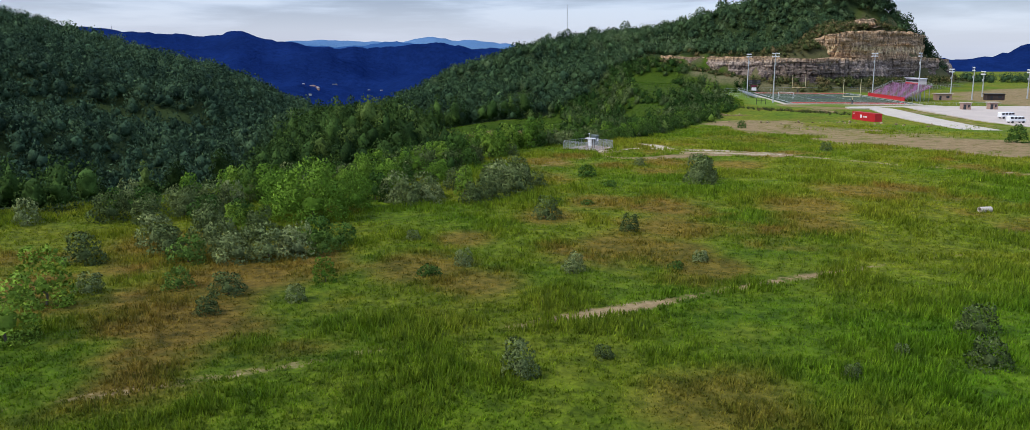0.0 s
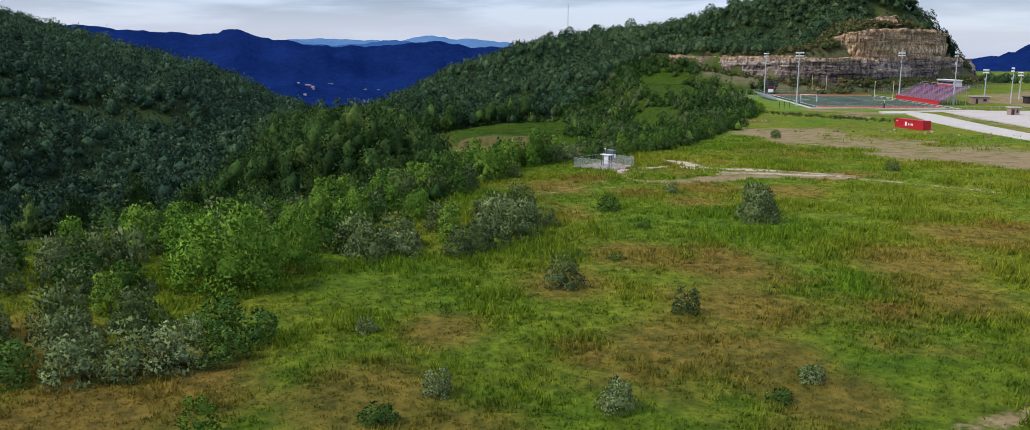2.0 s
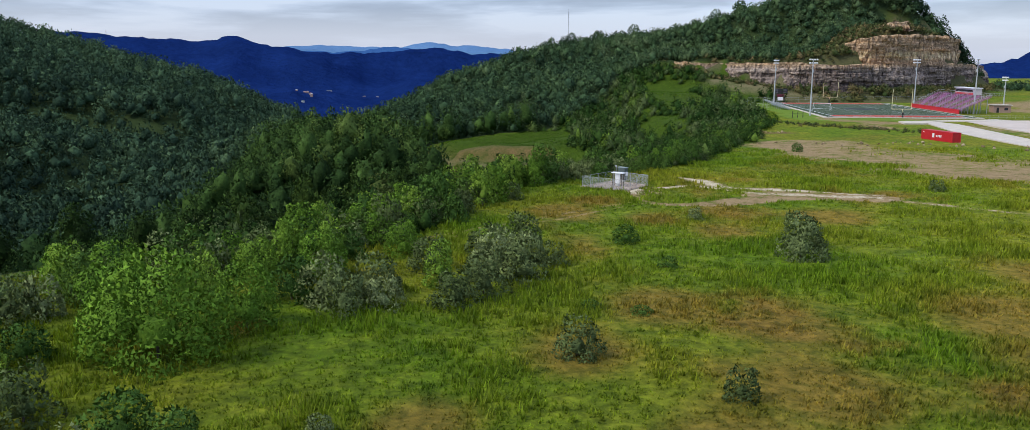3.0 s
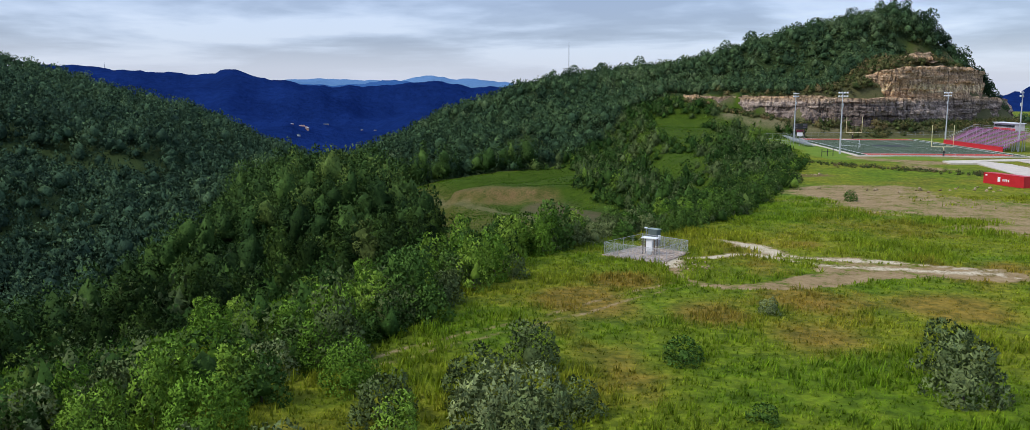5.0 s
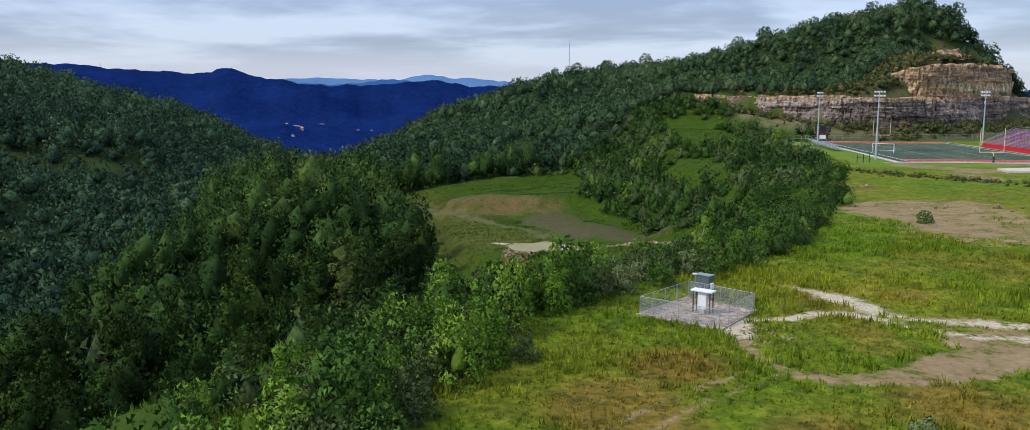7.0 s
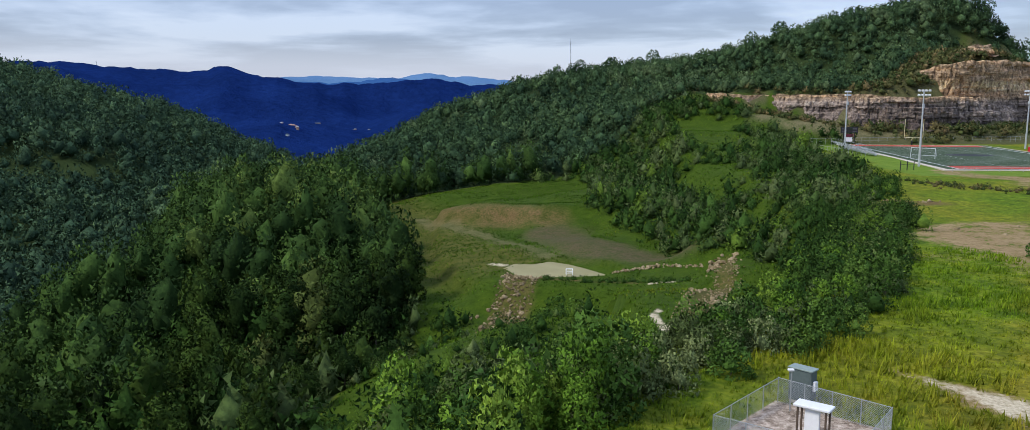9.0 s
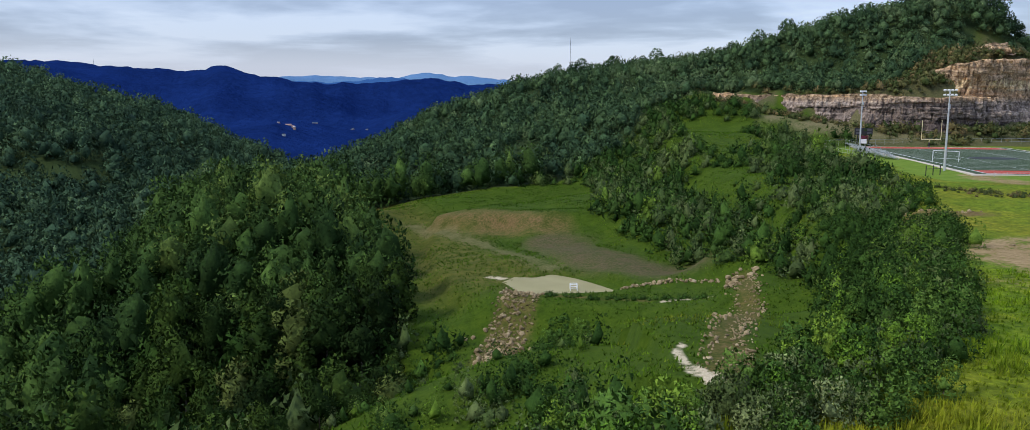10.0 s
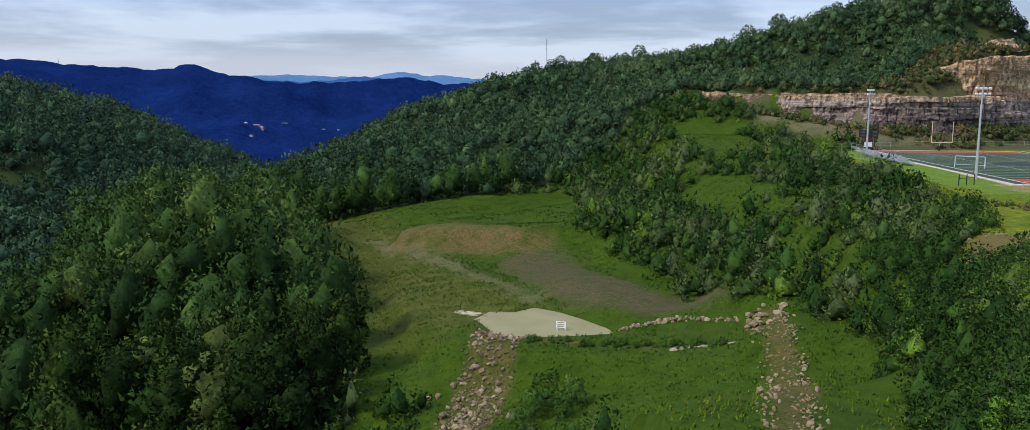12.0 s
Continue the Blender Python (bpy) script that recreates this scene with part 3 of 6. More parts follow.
    z["clay"] = np.maximum(z["clay"], 0.5 * smooth01((5.5 + wob - near_line(x, y, [(2, 317), (-3, 298), (-7, 282)])[0]) / 3))
    z["clay"] = np.maximum(z["clay"], 0.8 * smooth01((4.0 + 1.5 * wob - near_line(x, y, SPUR)[0]) / 3))
    z["clay"] = np.maximum(z["clay"], 0.7 * smooth01((1.3 + wob - near_line(x, y, [(-1, 314), (15, 307), (24, 304)])[0]) / 1.2))
    z["shale"] = np.clip(np.maximum.reduce([
        smooth01((7 + 1.5 * wob - near_line(x, y, [(-33, 422), (-20, 402), (-10, 385), (0, 358), (7, 340)])[0]) / 9) * 0.56,
        smooth01((9 + 2 * wob - near_line(x, y, [(112, 520), (135, 508), (160, 502)])[0]) / 6)]), 0, 1)
    z["straw"] = 0.62 * smooth01((24 + 6 * wob - near_line(x, y, [(-52, 452), (-30, 405), (-14, 352), (-8, 335)])[0]) / 18)
    z["mud"] = 0.72 * smooth01((13 + 3 * wob + 2 * value_noise(x, y, 9, 17) - near_line(x, y, [(9, 380), (14, 357), (22, 337), (33, 328)])[0]) / 10)
    # woods: west of the rim and the dam, behind the basin and up on the ridge
    west = np.interp(y, [60, 100, 150, 200, 240, 285, 300, 320, 345, 385, 405, 470], [-120, -62, -40, -32, -22, -14, -16, -20, -27, -39, -47, -66])
    back = np.interp(x, [-60, 15, 45, 62, 75], [455, 466, 505, 545, 578])
    hill = np.interp(x, [70, 95, 112, 130, 150, 165, 177, 189, 200, 215, 225, 240, 252, 270, 300], [575, 572, 556, 536, 522, 530, 543, 548, 556, 566, 578, 588, 584, 584, 606])
    wood = np.maximum.reduce([smooth01((west + 3 * wob - x) / 6) * (y < 470), smooth01((y - back - 4 * wob) / 8) * (x < 75), smooth01((y - hill - 3 * wob) / 6) * (x >= 75) * (x < 300)])
    z["woods"] = np.where(on_top, 0, np.clip(wood, 0, 1))
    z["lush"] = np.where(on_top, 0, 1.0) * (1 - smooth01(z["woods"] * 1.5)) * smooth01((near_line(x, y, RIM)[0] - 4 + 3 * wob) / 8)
    z["scrub"] = np.where(inside(x, y, HILL) & (z["woods"] < 0.4), 1.0, 0.0) + 0.75 * smooth01((28 + 2 * wob - near_line(x, y, WALL[3:])[0]) / 6) * ~on_top
    apron = inside(x, y, [(104, 356), (112, 478), (122, 488), (132, 486), (124, 372), (150, 364), (150, 354)])
    z["lawn"] = np.where(apron & on_top, 1.0, 0.0)
    z["rust"] = rusty(x, y) * on_top
    return z


def build_ground():
    xs = axis_points(-60, 70, 1.0, -950, 950)
    ys = axis_points(36, 430, 1.15, -320, 1180)
    gx, gy = np.meshgrid(xs, ys)
    gz = land(gx, gy)
    n, m = gx.shape
    i = np.arange(n * m).reshape(n, m)
    quads = np.stack([i[:-1, :-1], i[:-1, 1:], i[1:, 1:], i[1:, :-1]], -1).reshape(-1, 4)
    attrs = {k: v.ravel() for k, v in zones(gx, gy).items()}
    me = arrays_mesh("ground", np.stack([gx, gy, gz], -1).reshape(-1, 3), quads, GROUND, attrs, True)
    tagged(new("ground", me), "rolling meadow and wooded slopes with bare earth tracks", "ground", kind="structure")


build_ground()


# ---- distance: wooded ridges round the horizon, their haze painted in as blue ----
def hazed_ridge_material(name, low, high):
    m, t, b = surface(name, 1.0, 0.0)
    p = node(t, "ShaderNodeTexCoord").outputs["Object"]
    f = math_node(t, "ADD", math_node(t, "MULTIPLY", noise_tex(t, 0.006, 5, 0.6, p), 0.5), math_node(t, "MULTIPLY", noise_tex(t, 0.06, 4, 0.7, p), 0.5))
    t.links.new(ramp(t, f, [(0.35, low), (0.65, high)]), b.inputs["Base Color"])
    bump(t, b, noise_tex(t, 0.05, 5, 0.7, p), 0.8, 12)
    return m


# aerial haze put into the ridge colours, palest on the farthest ring
HAZE_BLUE = hazed_ridge_material("far_ridge_haze_blue", (0.0045, 0.0145, 0.068), (0.009, 0.029, 0.130))
HAZE_PALE = hazed_ridge_material("farthest_ridge_haze_pale", (0.09, 0.19, 0.34), (0.12, 0.23, 0.40))
HAZE_TEAL = hazed_ridge_material("farther_ridge_haze_blue", (0.03, 0.09, 0.24), (0.045, 0.12, 0.28))


CREST = [(-180, 120), (-60, 150), (-31, 108), (-27, 112), (-25.5, 103), (-21.5, 79), (-19.5, 77), (-17.8, 100), (-16, 70), (-13.5, 42), (-10.7, 56), (-9, 36), (-5, 50), (-3, 34), (5, 60),
         (22, -10), (26, -5), (28.5, 4), (31.5, 50), (45, 110), (180, 120)]


def ring_height(x, y, crest, r0, r1, z0, rough):
    a, r = np.degrees(np.arctan2(x, y)), np.hypot(x, y)
    s = np.clip((r - r0) / (r1 - r0), 0, 1)
    top = np.interp(a, [c[0] for c in crest], [c[1] for c in crest])
    top = top + value_noise(a * 100, 0 * a, 210, 21) * rough + value_noise(a * 100, 0 * a, 60, 22) * rough * 0.6 + value_noise(a * 100, 0 * a, 22, 27) * rough * 0.4
    spur = (1 - np.abs(value_noise(x, y, 420, 23))) * 55 - 30 + value_noise(x, y, 150, 24) * 14
    return z0 + (top - z0) * smooth01(s * 1.02) ** 1.2 + 1.6 * spur * np.sin(np.pi * s) ** 1.5 + value_noise(x, y, 18, 25) * 4


def far_height(x, y):
    return float(ring_height(np.array([x]), np.array([y]), CREST, 830, 3400, -74, 5)[0])


def far_ridges(name, material, crest, r0, r1, z0, rows, arcs, rough, label):
    """A ring of hills from r0 to r1 metres off; crest gives the skyline's height by bearing (degrees right of ahead)."""
    ga, gs = np.meshgrid(np.radians(np.linspace(-180, 180, arcs)), np.linspace(0, 1, rows))
    r = r0 + (r1 - r0) * gs
    x, y = r * np.sin(ga), r * np.cos(ga)
    z = ring_height(x, y, crest, r0, r1, z0, rough)
    n, m = z.shape
    i = np.arange(n * m).reshape(n, m)
    quads = np.stack([i[:-1, :-1], i[:-1, 1:], i[1:, 1:], i[1:, :-1]], -1).reshape(-1, 4)
    me = arrays_mesh(name, np.stack([x, y, z], -1).reshape(-1, 3), quads, material, None, True)
    tagged(new(name, me), label, "hills", kind="structure")


far_ridges("backdrop_near_ridges", HAZE_BLUE,
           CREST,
           830, 3400, -74, 44, 1200, 7, "wooded ridges across the valley, haze painted deep blue")
far_ridges("backdrop_middle_ridges", HAZE_TEAL, [(-180, 60), (-12, 60), (-9.5, 74), (-8, 88), (-6.5, 70), (-4, 40), (8, -20), (60, -20), (180, 60)], 3450, 4100, -60, 8, 900, 4, "ridge far off, haze painted blue")
far_ridges("backdrop_far_ridges", HAZE_PALE, [(-180, 80), (-20, 70), (-15, 92), (-12, 104), (-10, 98), (-7.5, 90), (-5.6, 122), (-4, 100), (-2.6, 98), (0, 70), (8, -20), (60, -20), (180, 80)], 4200, 4750, -60, 8, 900, 4, "mountains on the horizon, haze painted pale blue")


# ---- foliage ----
def leafy_crown(seed, height, width, base, level, sprays, leaf, lumps=11, taper=0.35, body=0.62):
    """A tree's crown: rounded boughs set round the stem and clad in small leaf clusters, over a dark inner mass."""
    r = np.random.RandomState(seed)
    half, tall = width / 2, height - base

    def girth(u):
        return np.sqrt(np.clip(1 - ((u - 0.36) / 0.68) ** 2, 0.03, 1)) * (1 - taper * np.clip((u - 0.36) / 0.64, 0, 1))
    u = (np.arange(lumps) + r.uniform(0.1, 0.9, lumps)) / lumps * 0.9 + 0.04
    a = np.arange(lumps) * 2.4 + r.uniform(-0.7, 0.7, lumps)
    off = girth(u) * half * r.uniform(0.45, 0.75, lumps)
    bough = np.stack([np.cos(a) * off, np.sin(a) * off, base + u * tall], 1)
    size = half * r.uniform(0.32, 0.50, lumps) * (0.6 + 0.5 * girth(u)) * (18 / (lumps + 4)) ** 0.35
    V, F, N = np.zeros((0, 3)), np.zeros((0, 3), int), np.zeros((0, 3))
    if body:
        bm = bmesh.new()
        bmesh.ops.create_icosphere(bm, subdivisions=level, radius=1)
        N = np.array([v.co[:] for v in bm.verts])
        F = np.array([[v.index for v in f.verts] for f in bm.faces])
        bm.free()
        mid = np.array([0, 0, base + 0.42 * tall])
        q = N / np.linalg.norm(N / [half, half, tall / 2], axis=1)[:, None]
        q = q / np.linalg.norm(q, axis=1)[:, None]
        b = q @ (bough - mid).T
        inside_by = size ** 2 - (np.sum((bough - mid) ** 2, axis=1) - b * b)
        reach = np.where(inside_by > 0, b + np.sqrt(np.clip(inside_by, 0, None)), 0).max(axis=1)
        V = mid + q * (np.maximum(reach, 0.34 * half) * body * 1.35)[:, None] + r.normal(0, 0.022 * width, N.shape)
        V[:, 2] = np.maximum(V[:, 2], 0.0)
        fn = np.cross(V[F[:, 1]] - V[F[:, 0]], V[F[:, 2]] - V[F[:, 0]])
        N = np.zeros_like(V)
        for k in range(3):
            np.add.at(N, F[:, k], fn)
        N = N / (np.linalg.norm(N, axis=1)[:, None] + 1e-9)
    if not sprays:
        return V, F, N
    k = r.choice(lumps, sprays, p=size ** 2 / np.sum(size ** 2))
    out = np.stack([np.cos(a), np.sin(a), 0.5 + 0 * a], 1)[k]
    o = r.normal(size=(sprays, 3))
    o /= np.linalg.norm(o, axis=1)[:, None]
    o = o + 0.55 * out
    o /= np.linalg.norm(o, axis=1)[:, None]
    p = bough[k] + o * size[k][:, None] * (1.14 - (0.3 if body else 0.75) * r.rand(sprays, 1) ** 1.6) * [1, 1, 0.88]
    p[:, 2] = np.maximum(p[:, 2], 0.05)
    nor = o + r.normal(size=o.shape) * 0.5
    t = np.cross(nor, r.normal(size=o.shape))
    stick = r.rand(sprays) < 0.35
    t[stick] = (o + [0, 0, 0.7] + r.normal(size=o.shape) * 0.4)[stick]
    t /= np.linalg.norm(t, axis=1)[:, None]
    nor[stick] = np.cross(t, r.normal(size=o.shape))[stick]
    nor *= np.where(np.sum(nor * (o + [0, 0, 0.3]), axis=1) < 0, -1, 1)[:, None]
    nor /= np.linalg.norm(nor, axis=1)[:, None]
    side = np.cross(nor, t)
    z = leaf * r.uniform(0.55, 1.4, (sprays, 1))
    q = np.stack([p + t * z * 1.1, p - t * z * 0.7 + side * z * 0.62, p - t * z * 0.7 - side * z * 0.62], 1).reshape(-1, 3)
    G = np.arange(sprays * 3).reshape(-1, 3) + len(V)
    whole = (p - [0, 0, base + 0.3 * tall]) / [half, half, tall * 0.6]
    shade = np.repeat(0.95 * o + 0.4 * whole + 0.2 * nor, 3, axis=0)
    N = np.concatenate([N, shade])
    return np.concatenate([V, q]), np.concatenate([F, G]), N / (np.linalg.norm(N, axis=1)[:, None] + 1e-6)


def with_stem(crown, height, radius):
    """The crown with a plain tapered stem, for trees joined into one mesh."""
    v, f, n = crown
    a = np.arange(5) * 1.2566
    ring = np.stack([np.cos(a), np.sin(a), 0 * a], 1)
    stem = np.concatenate([ring * radius, ring * radius * 0.4 + [0, 0, height]])
    i = np.arange(5)
    j = (i + 1) % 5
    g = np.concatenate([np.stack([i, j, j + 5], 1), np.stack([i, j + 5, i + 5], 1)]) + len(v)
    return np.concatenate([v, stem]), np.concatenate([f, g]), np.concatenate([n, ring, ring])


def trunk_bm(height, radius, seed, limbs=4):
    r = random.Random(seed)
    bm = bmesh.new()
    a = Vector((0, 0, -0.5))
    b = Vector((r.uniform(-.1, .1), r.uniform(-.1, .1), height * 0.45))
    c = Vector((r.uniform(-.3, .3), r.uniform(-.3, .3), height * 0.85))
    rod(bm, a, b, radius * 1.2, radius * 0.8, 7)
    rod(bm, b, c, radius * 0.8, radius * 0.25, 6)
    for i in range(limbs):
        t = r.uniform(0.1, 0.8)
        s = b.lerp(c, t)
        w = r.uniform(0, 6.28)
        rod(bm, s, s + Vector((math.cos(w), math.sin(w), 0.8)) * height * r.uniform(0.15, 0.28), radius * 0.4, radius * 0.1, 5)
    return bm


def scattered(seed, x0, x1, y0, y1, step, jitter=0.45):
    r = np.random.RandomState(seed)
    gx, gy = np.meshgrid(np.arange(x0, x1, step), np.arange(y0, y1, step))
    gx[1::2] += step / 2
    x = gx.ravel() + r.uniform(-jitter, jitter, gx.size) * step
    y = gy.ravel() + r.uniform(-jitter, jitter, gy.size) * step
    return x, y, r


def joined(variants, x, y, z, size, turn, pick, tone, stretch=None):
    """Many plants as one mesh: corners, triangles and each plant's tone."""
    V, F, T, N, count = [], [], [], [], 0
    for k, (v, f, nv) in enumerate(variants):
        w = np.nonzero(pick == k)[0]
        if not len(w):
            continue
        c, s = np.cos(turn[w])[:, None], np.sin(turn[w])[:, None]
        sc = size[w][:, None]
        tall = sc if stretch is None else sc * stretch[w][:, None]
        px = (v[:, 0] * c - v[:, 1] * s) * sc + x[w][:, None]
        py = (v[:, 0] * s + v[:, 1] * c) * sc + y[w][:, None]
        pz = v[:, 2] * tall + z[w][:, None]
        V.append(np.stack([px, py, pz], -1).reshape(-1, 3))
        F.append((f[None] + (np.arange(len(w)) * len(v))[:, None, None] + count).reshape(-1, 3))
        N.append(np.stack([nv[:, 0] * c - nv[:, 1] * s, nv[:, 0] * s + nv[:, 1] * c, np.broadcast_to(nv[:, 2], px.shape)], -1).reshape(-1, 3))
        T.append(np.repeat(tone[w], len(v)))
        count += len(w) * len(v)
    return np.concatenate(V), np.concatenate(F), np.concatenate(T), np.concatenate(N)


def seen_side(x, y):
    """True where the woods can be seen from the flight."""
    return (np.abs(x) < 0.65 * (y + 20)) & (y > 20)


def woods_mask(x, y, limit=0.55):
    z = zones(x, y)
    wall = near_line(x, y, WALL)[0]
    crest = np.interp(x, [-800, -640, -210, -190, -135, 61, 120, 178, 232, 300], [700, 930, 930, 860, 800, 760, 690, 655, 660, 690])
    return (z["woods"] > limit) & seen_side(x, y) & (wall > 7) & (y < crest) & ~(inside(x, y, HILL) & ~inside(x, y, UPPER) & (x > 186)) & (near_line(x, y, LEDGE)[0] > 9) & (near_line(x, y, [(2, 318), (-8, 280)])[0] > 6.5)


def build_woods():
    fine = []
    for k in range(6):
        v, f, nv = leafy_crown(30 + k, 10.5, (6.6, 7.8, 6.0)[k % 3], (0.8, 1.8)[k % 2], 2, 1100, 0.28, 15, (0.3, 0.5, 0.65)[k % 3], 0.52)
        fine.append((arrays_mesh("crown", v, f, WOOD_TREES, normals=nv), bm_mesh("trunk", trunk_bm(7.5, 0.16, k), BARK)))
    near = [leafy_crown(40 + k, 11.0 + 1.3 * (k % 3), (8.0, 9.0, 7.0)[k % 3], 0.8, 2, 440, 0.36, 13, (0.3, 0.45, 0.6)[k % 3], 0.52) for k in range(8)]
    far = [leafy_crown(60 + k, 9.4, (9.0, 9.8, 8.0)[k % 3], -0.4, 1, 165, 0.62, 11, (0.0, 0.12, 0.3)[k % 3], 0.5) for k in range(8)]
    open_tops = [with_stem(leafy_crown(80 + k, 13.0, (8.5, 7.5, 9.5)[k % 3], 3.5, 1, 560, 0.5, 16, 0.2, 0.2), 12.0, 0.25) for k in range(6)]
    for name, a, b, step, variants in (("woodland_trees", 60, 470, 6.1, near), ("valley_side_trees", 61, 560, 8.2, far), ("left_hill_trees", 560, 960, 8.4, far),
                                       ("distant_woodland_trees", 470, 900, 6.6, far), ("hillside_trees", 471, 700, 4.2, far), ("ridge_top_trees", 0, 0, 0, open_tops)):
        if name == "ridge_top_trees":  # tall open crowns along the skyline
            r = np.random.RandomState(5)
            ridge = np.array(LINES["ridge"])[5:]
            v = np.concatenate([np.sort(r.rand(46)) * 8.0, 8 + r.rand(40) * (len(ridge) - 9.01)])
            x = np.interp(v, np.arange(len(ridge)), ridge[:, 0]) + r.normal(0, 3, len(v))
            y = np.interp(v, np.arange(len(ridge)), ridge[:, 1]) + r.normal(0, 4, len(v))
        else:
            x, y, r = scattered(7 + a, -700, 330, a, b, step)
            left = x < np.interp(y, [60, 470, 640, 960], [-150, -150, -190, -170])
            keep = woods_mask(x, y) & (left == (name in ("valley_side_trees", "left_hill_trees"))) & ((x > 70) == (name == "hillside_trees")) & (r.rand(len(x)) < 0.96)
            x, y = x[keep], y[keep]
        if name == "hillside_trees":  # and a belt of trees beyond the stadium
            q = r.rand(300)
            x, y = np.concatenate([x, 352 + 330 * q + r.normal(0, 8, 300)]), np.concatenate([y, 690 - 120 * q + r.normal(0, 14, 300)])
        z = land(x, y)
        n = len(x)
        left = name in ("valley_side_trees", "left_hill_trees")
        size = r.uniform(0.7, 1.2, n) * np.interp(near_line(x, y, RIM)[0], [10, 35, 80], [0.5, 0.65, 1.0])
        size *= 1.32 if left else 0.76 if name == "hillside_trees" else 0.9 if name == "ridge_top_trees" else 0.92 if y.min() > 460 else 1.0
        size *= 1 + 0.28 * ((x > -130) & (x < -15) & (y > 296) & (y < 470))
        if name == "ridge_top_trees":
            size = r.uniform(0.6, 1.05, n)
        level = {"woodland_trees": 0.42, "valley_side_trees": 0.32, "left_hill_trees": 0.33, "hillside_trees": 0.6, "ridge_top_trees": 0.3}.get(name, 0.3)
        # trees on the knoll: lit crowns painted in as a brighter leaf tone
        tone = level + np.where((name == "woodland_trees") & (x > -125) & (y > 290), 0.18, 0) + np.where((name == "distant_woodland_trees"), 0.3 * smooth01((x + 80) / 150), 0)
        # left hill's leaf tone lightens with distance, as painted haze
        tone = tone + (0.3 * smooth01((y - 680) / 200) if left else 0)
        tone = np.clip(tone + value_noise(x, y, 45, 31) * 0.22 + r.normal(0, 0.24, n), 0, 0.93)
        stretch = r.uniform(0.85, 1.2, n)
        turn = r.uniform(0, 6.28, n)
        # the trees that the flight passes nearest stand singly
        single = (x > -74) & (y > 130) & (y < 322) & (name == "woodland_trees")
        for i in np.nonzero(single)[0]:
            ob = thing("tree", "dark green deciduous tree on the wooded ravine slope", "tree",
                       Matrix.LocRotScale((x[i], y[i], z[i] - 0.3), Euler((0, 0, turn[i])), (size[i], size[i], size[i] * stretch[i])), "ravine trees")
            for part_name, me in zip(("crown", "trunk"), fine[i % 6]):
                new(part_name, me).parent = ob
        w = ~single
        V, F, T, N = joined(variants, x[w], y[w], z[w] - 0.6, size[w], turn[w], r.randint(0, len(variants), n)[w], tone[w], stretch[w])
        tagged(new(name, arrays_mesh(name, V, F, HAZED_FAR_LEAVES if left else HAZED_HILL_LEAVES if name in ("hillside_trees", "distant_woodland_trees", "ridge_top_trees") else FOREST, {"tone": T}, normals=N)), "dense dark green deciduous woods covering the slopes", "trees", kind="stuff")


build_woods()


SHRUBS = (
    ("rounded silvery green olive shrub in the meadow", OLIVE, 2.4, 3.0, 0.15, 24, 40),
    ("dense silvery green olive shrub", OLIVE, 2.1, 2.4, 0.14, 20, 40),
    ("bushy bright green sapling", BRIGHT, 3.4, 2.6, 0.15, 24, 42),
    ("leafy mid green shrub", GREEN, 2.6, 2.8, 0.17, 20, 36),
    ("broad bright green young tree", BRIGHT, 5.2, 7.0, 0.20, 66, 50),
    ("young mid green tree on the slope", GREEN, 5.5, 4.2, 0.25, 26, 34))


def shrub_kinds():
    kinds = []
    for k, (label, mat, h, w, leaf, cl, lv) in enumerate(SHRUBS):
        stem = bm_mesh("trunk", trunk_bm(h * 0.42, 0.04 + h * 0.008, k), BARK)
        for fine in (True, False):
            n = int(cl * lv * (1.9 if fine else 1.4))
            v, f, nv = leafy_crown(100 + k, h, w, -0.22 * h, 1, n, leaf * (0.64 if fine else 0.7), 22 + (24 if k == 4 else 0), 0.25, 0.26)
            kinds.append((label, arrays_mesh("crown", v, f, mat, normals=nv), stem, h))
    return kinds


KINDS = shrub_kinds()
UNDERGROWTH = []


def plant(kind, x, y, scale=1.0, tall=1.0, turn=0.0, label="", group="meadow shrubs", fine=True):
    text, crown, stem, h = KINDS[kind * 2 + (0 if fine else 1)]
    tree = kind > 3
    ob = thing("tree" if tree else "shrub", label or text, "tree" if tree else "shrub",
               Matrix.LocRotScale((x, y, ground_z(x, y) - 0.08), Euler((0, 0, turn)), (scale, scale, scale * tall)), group)
    for name, me in (("crown", crown), ("trunk", stem)):
        new(name, me).parent = ob
    return ob


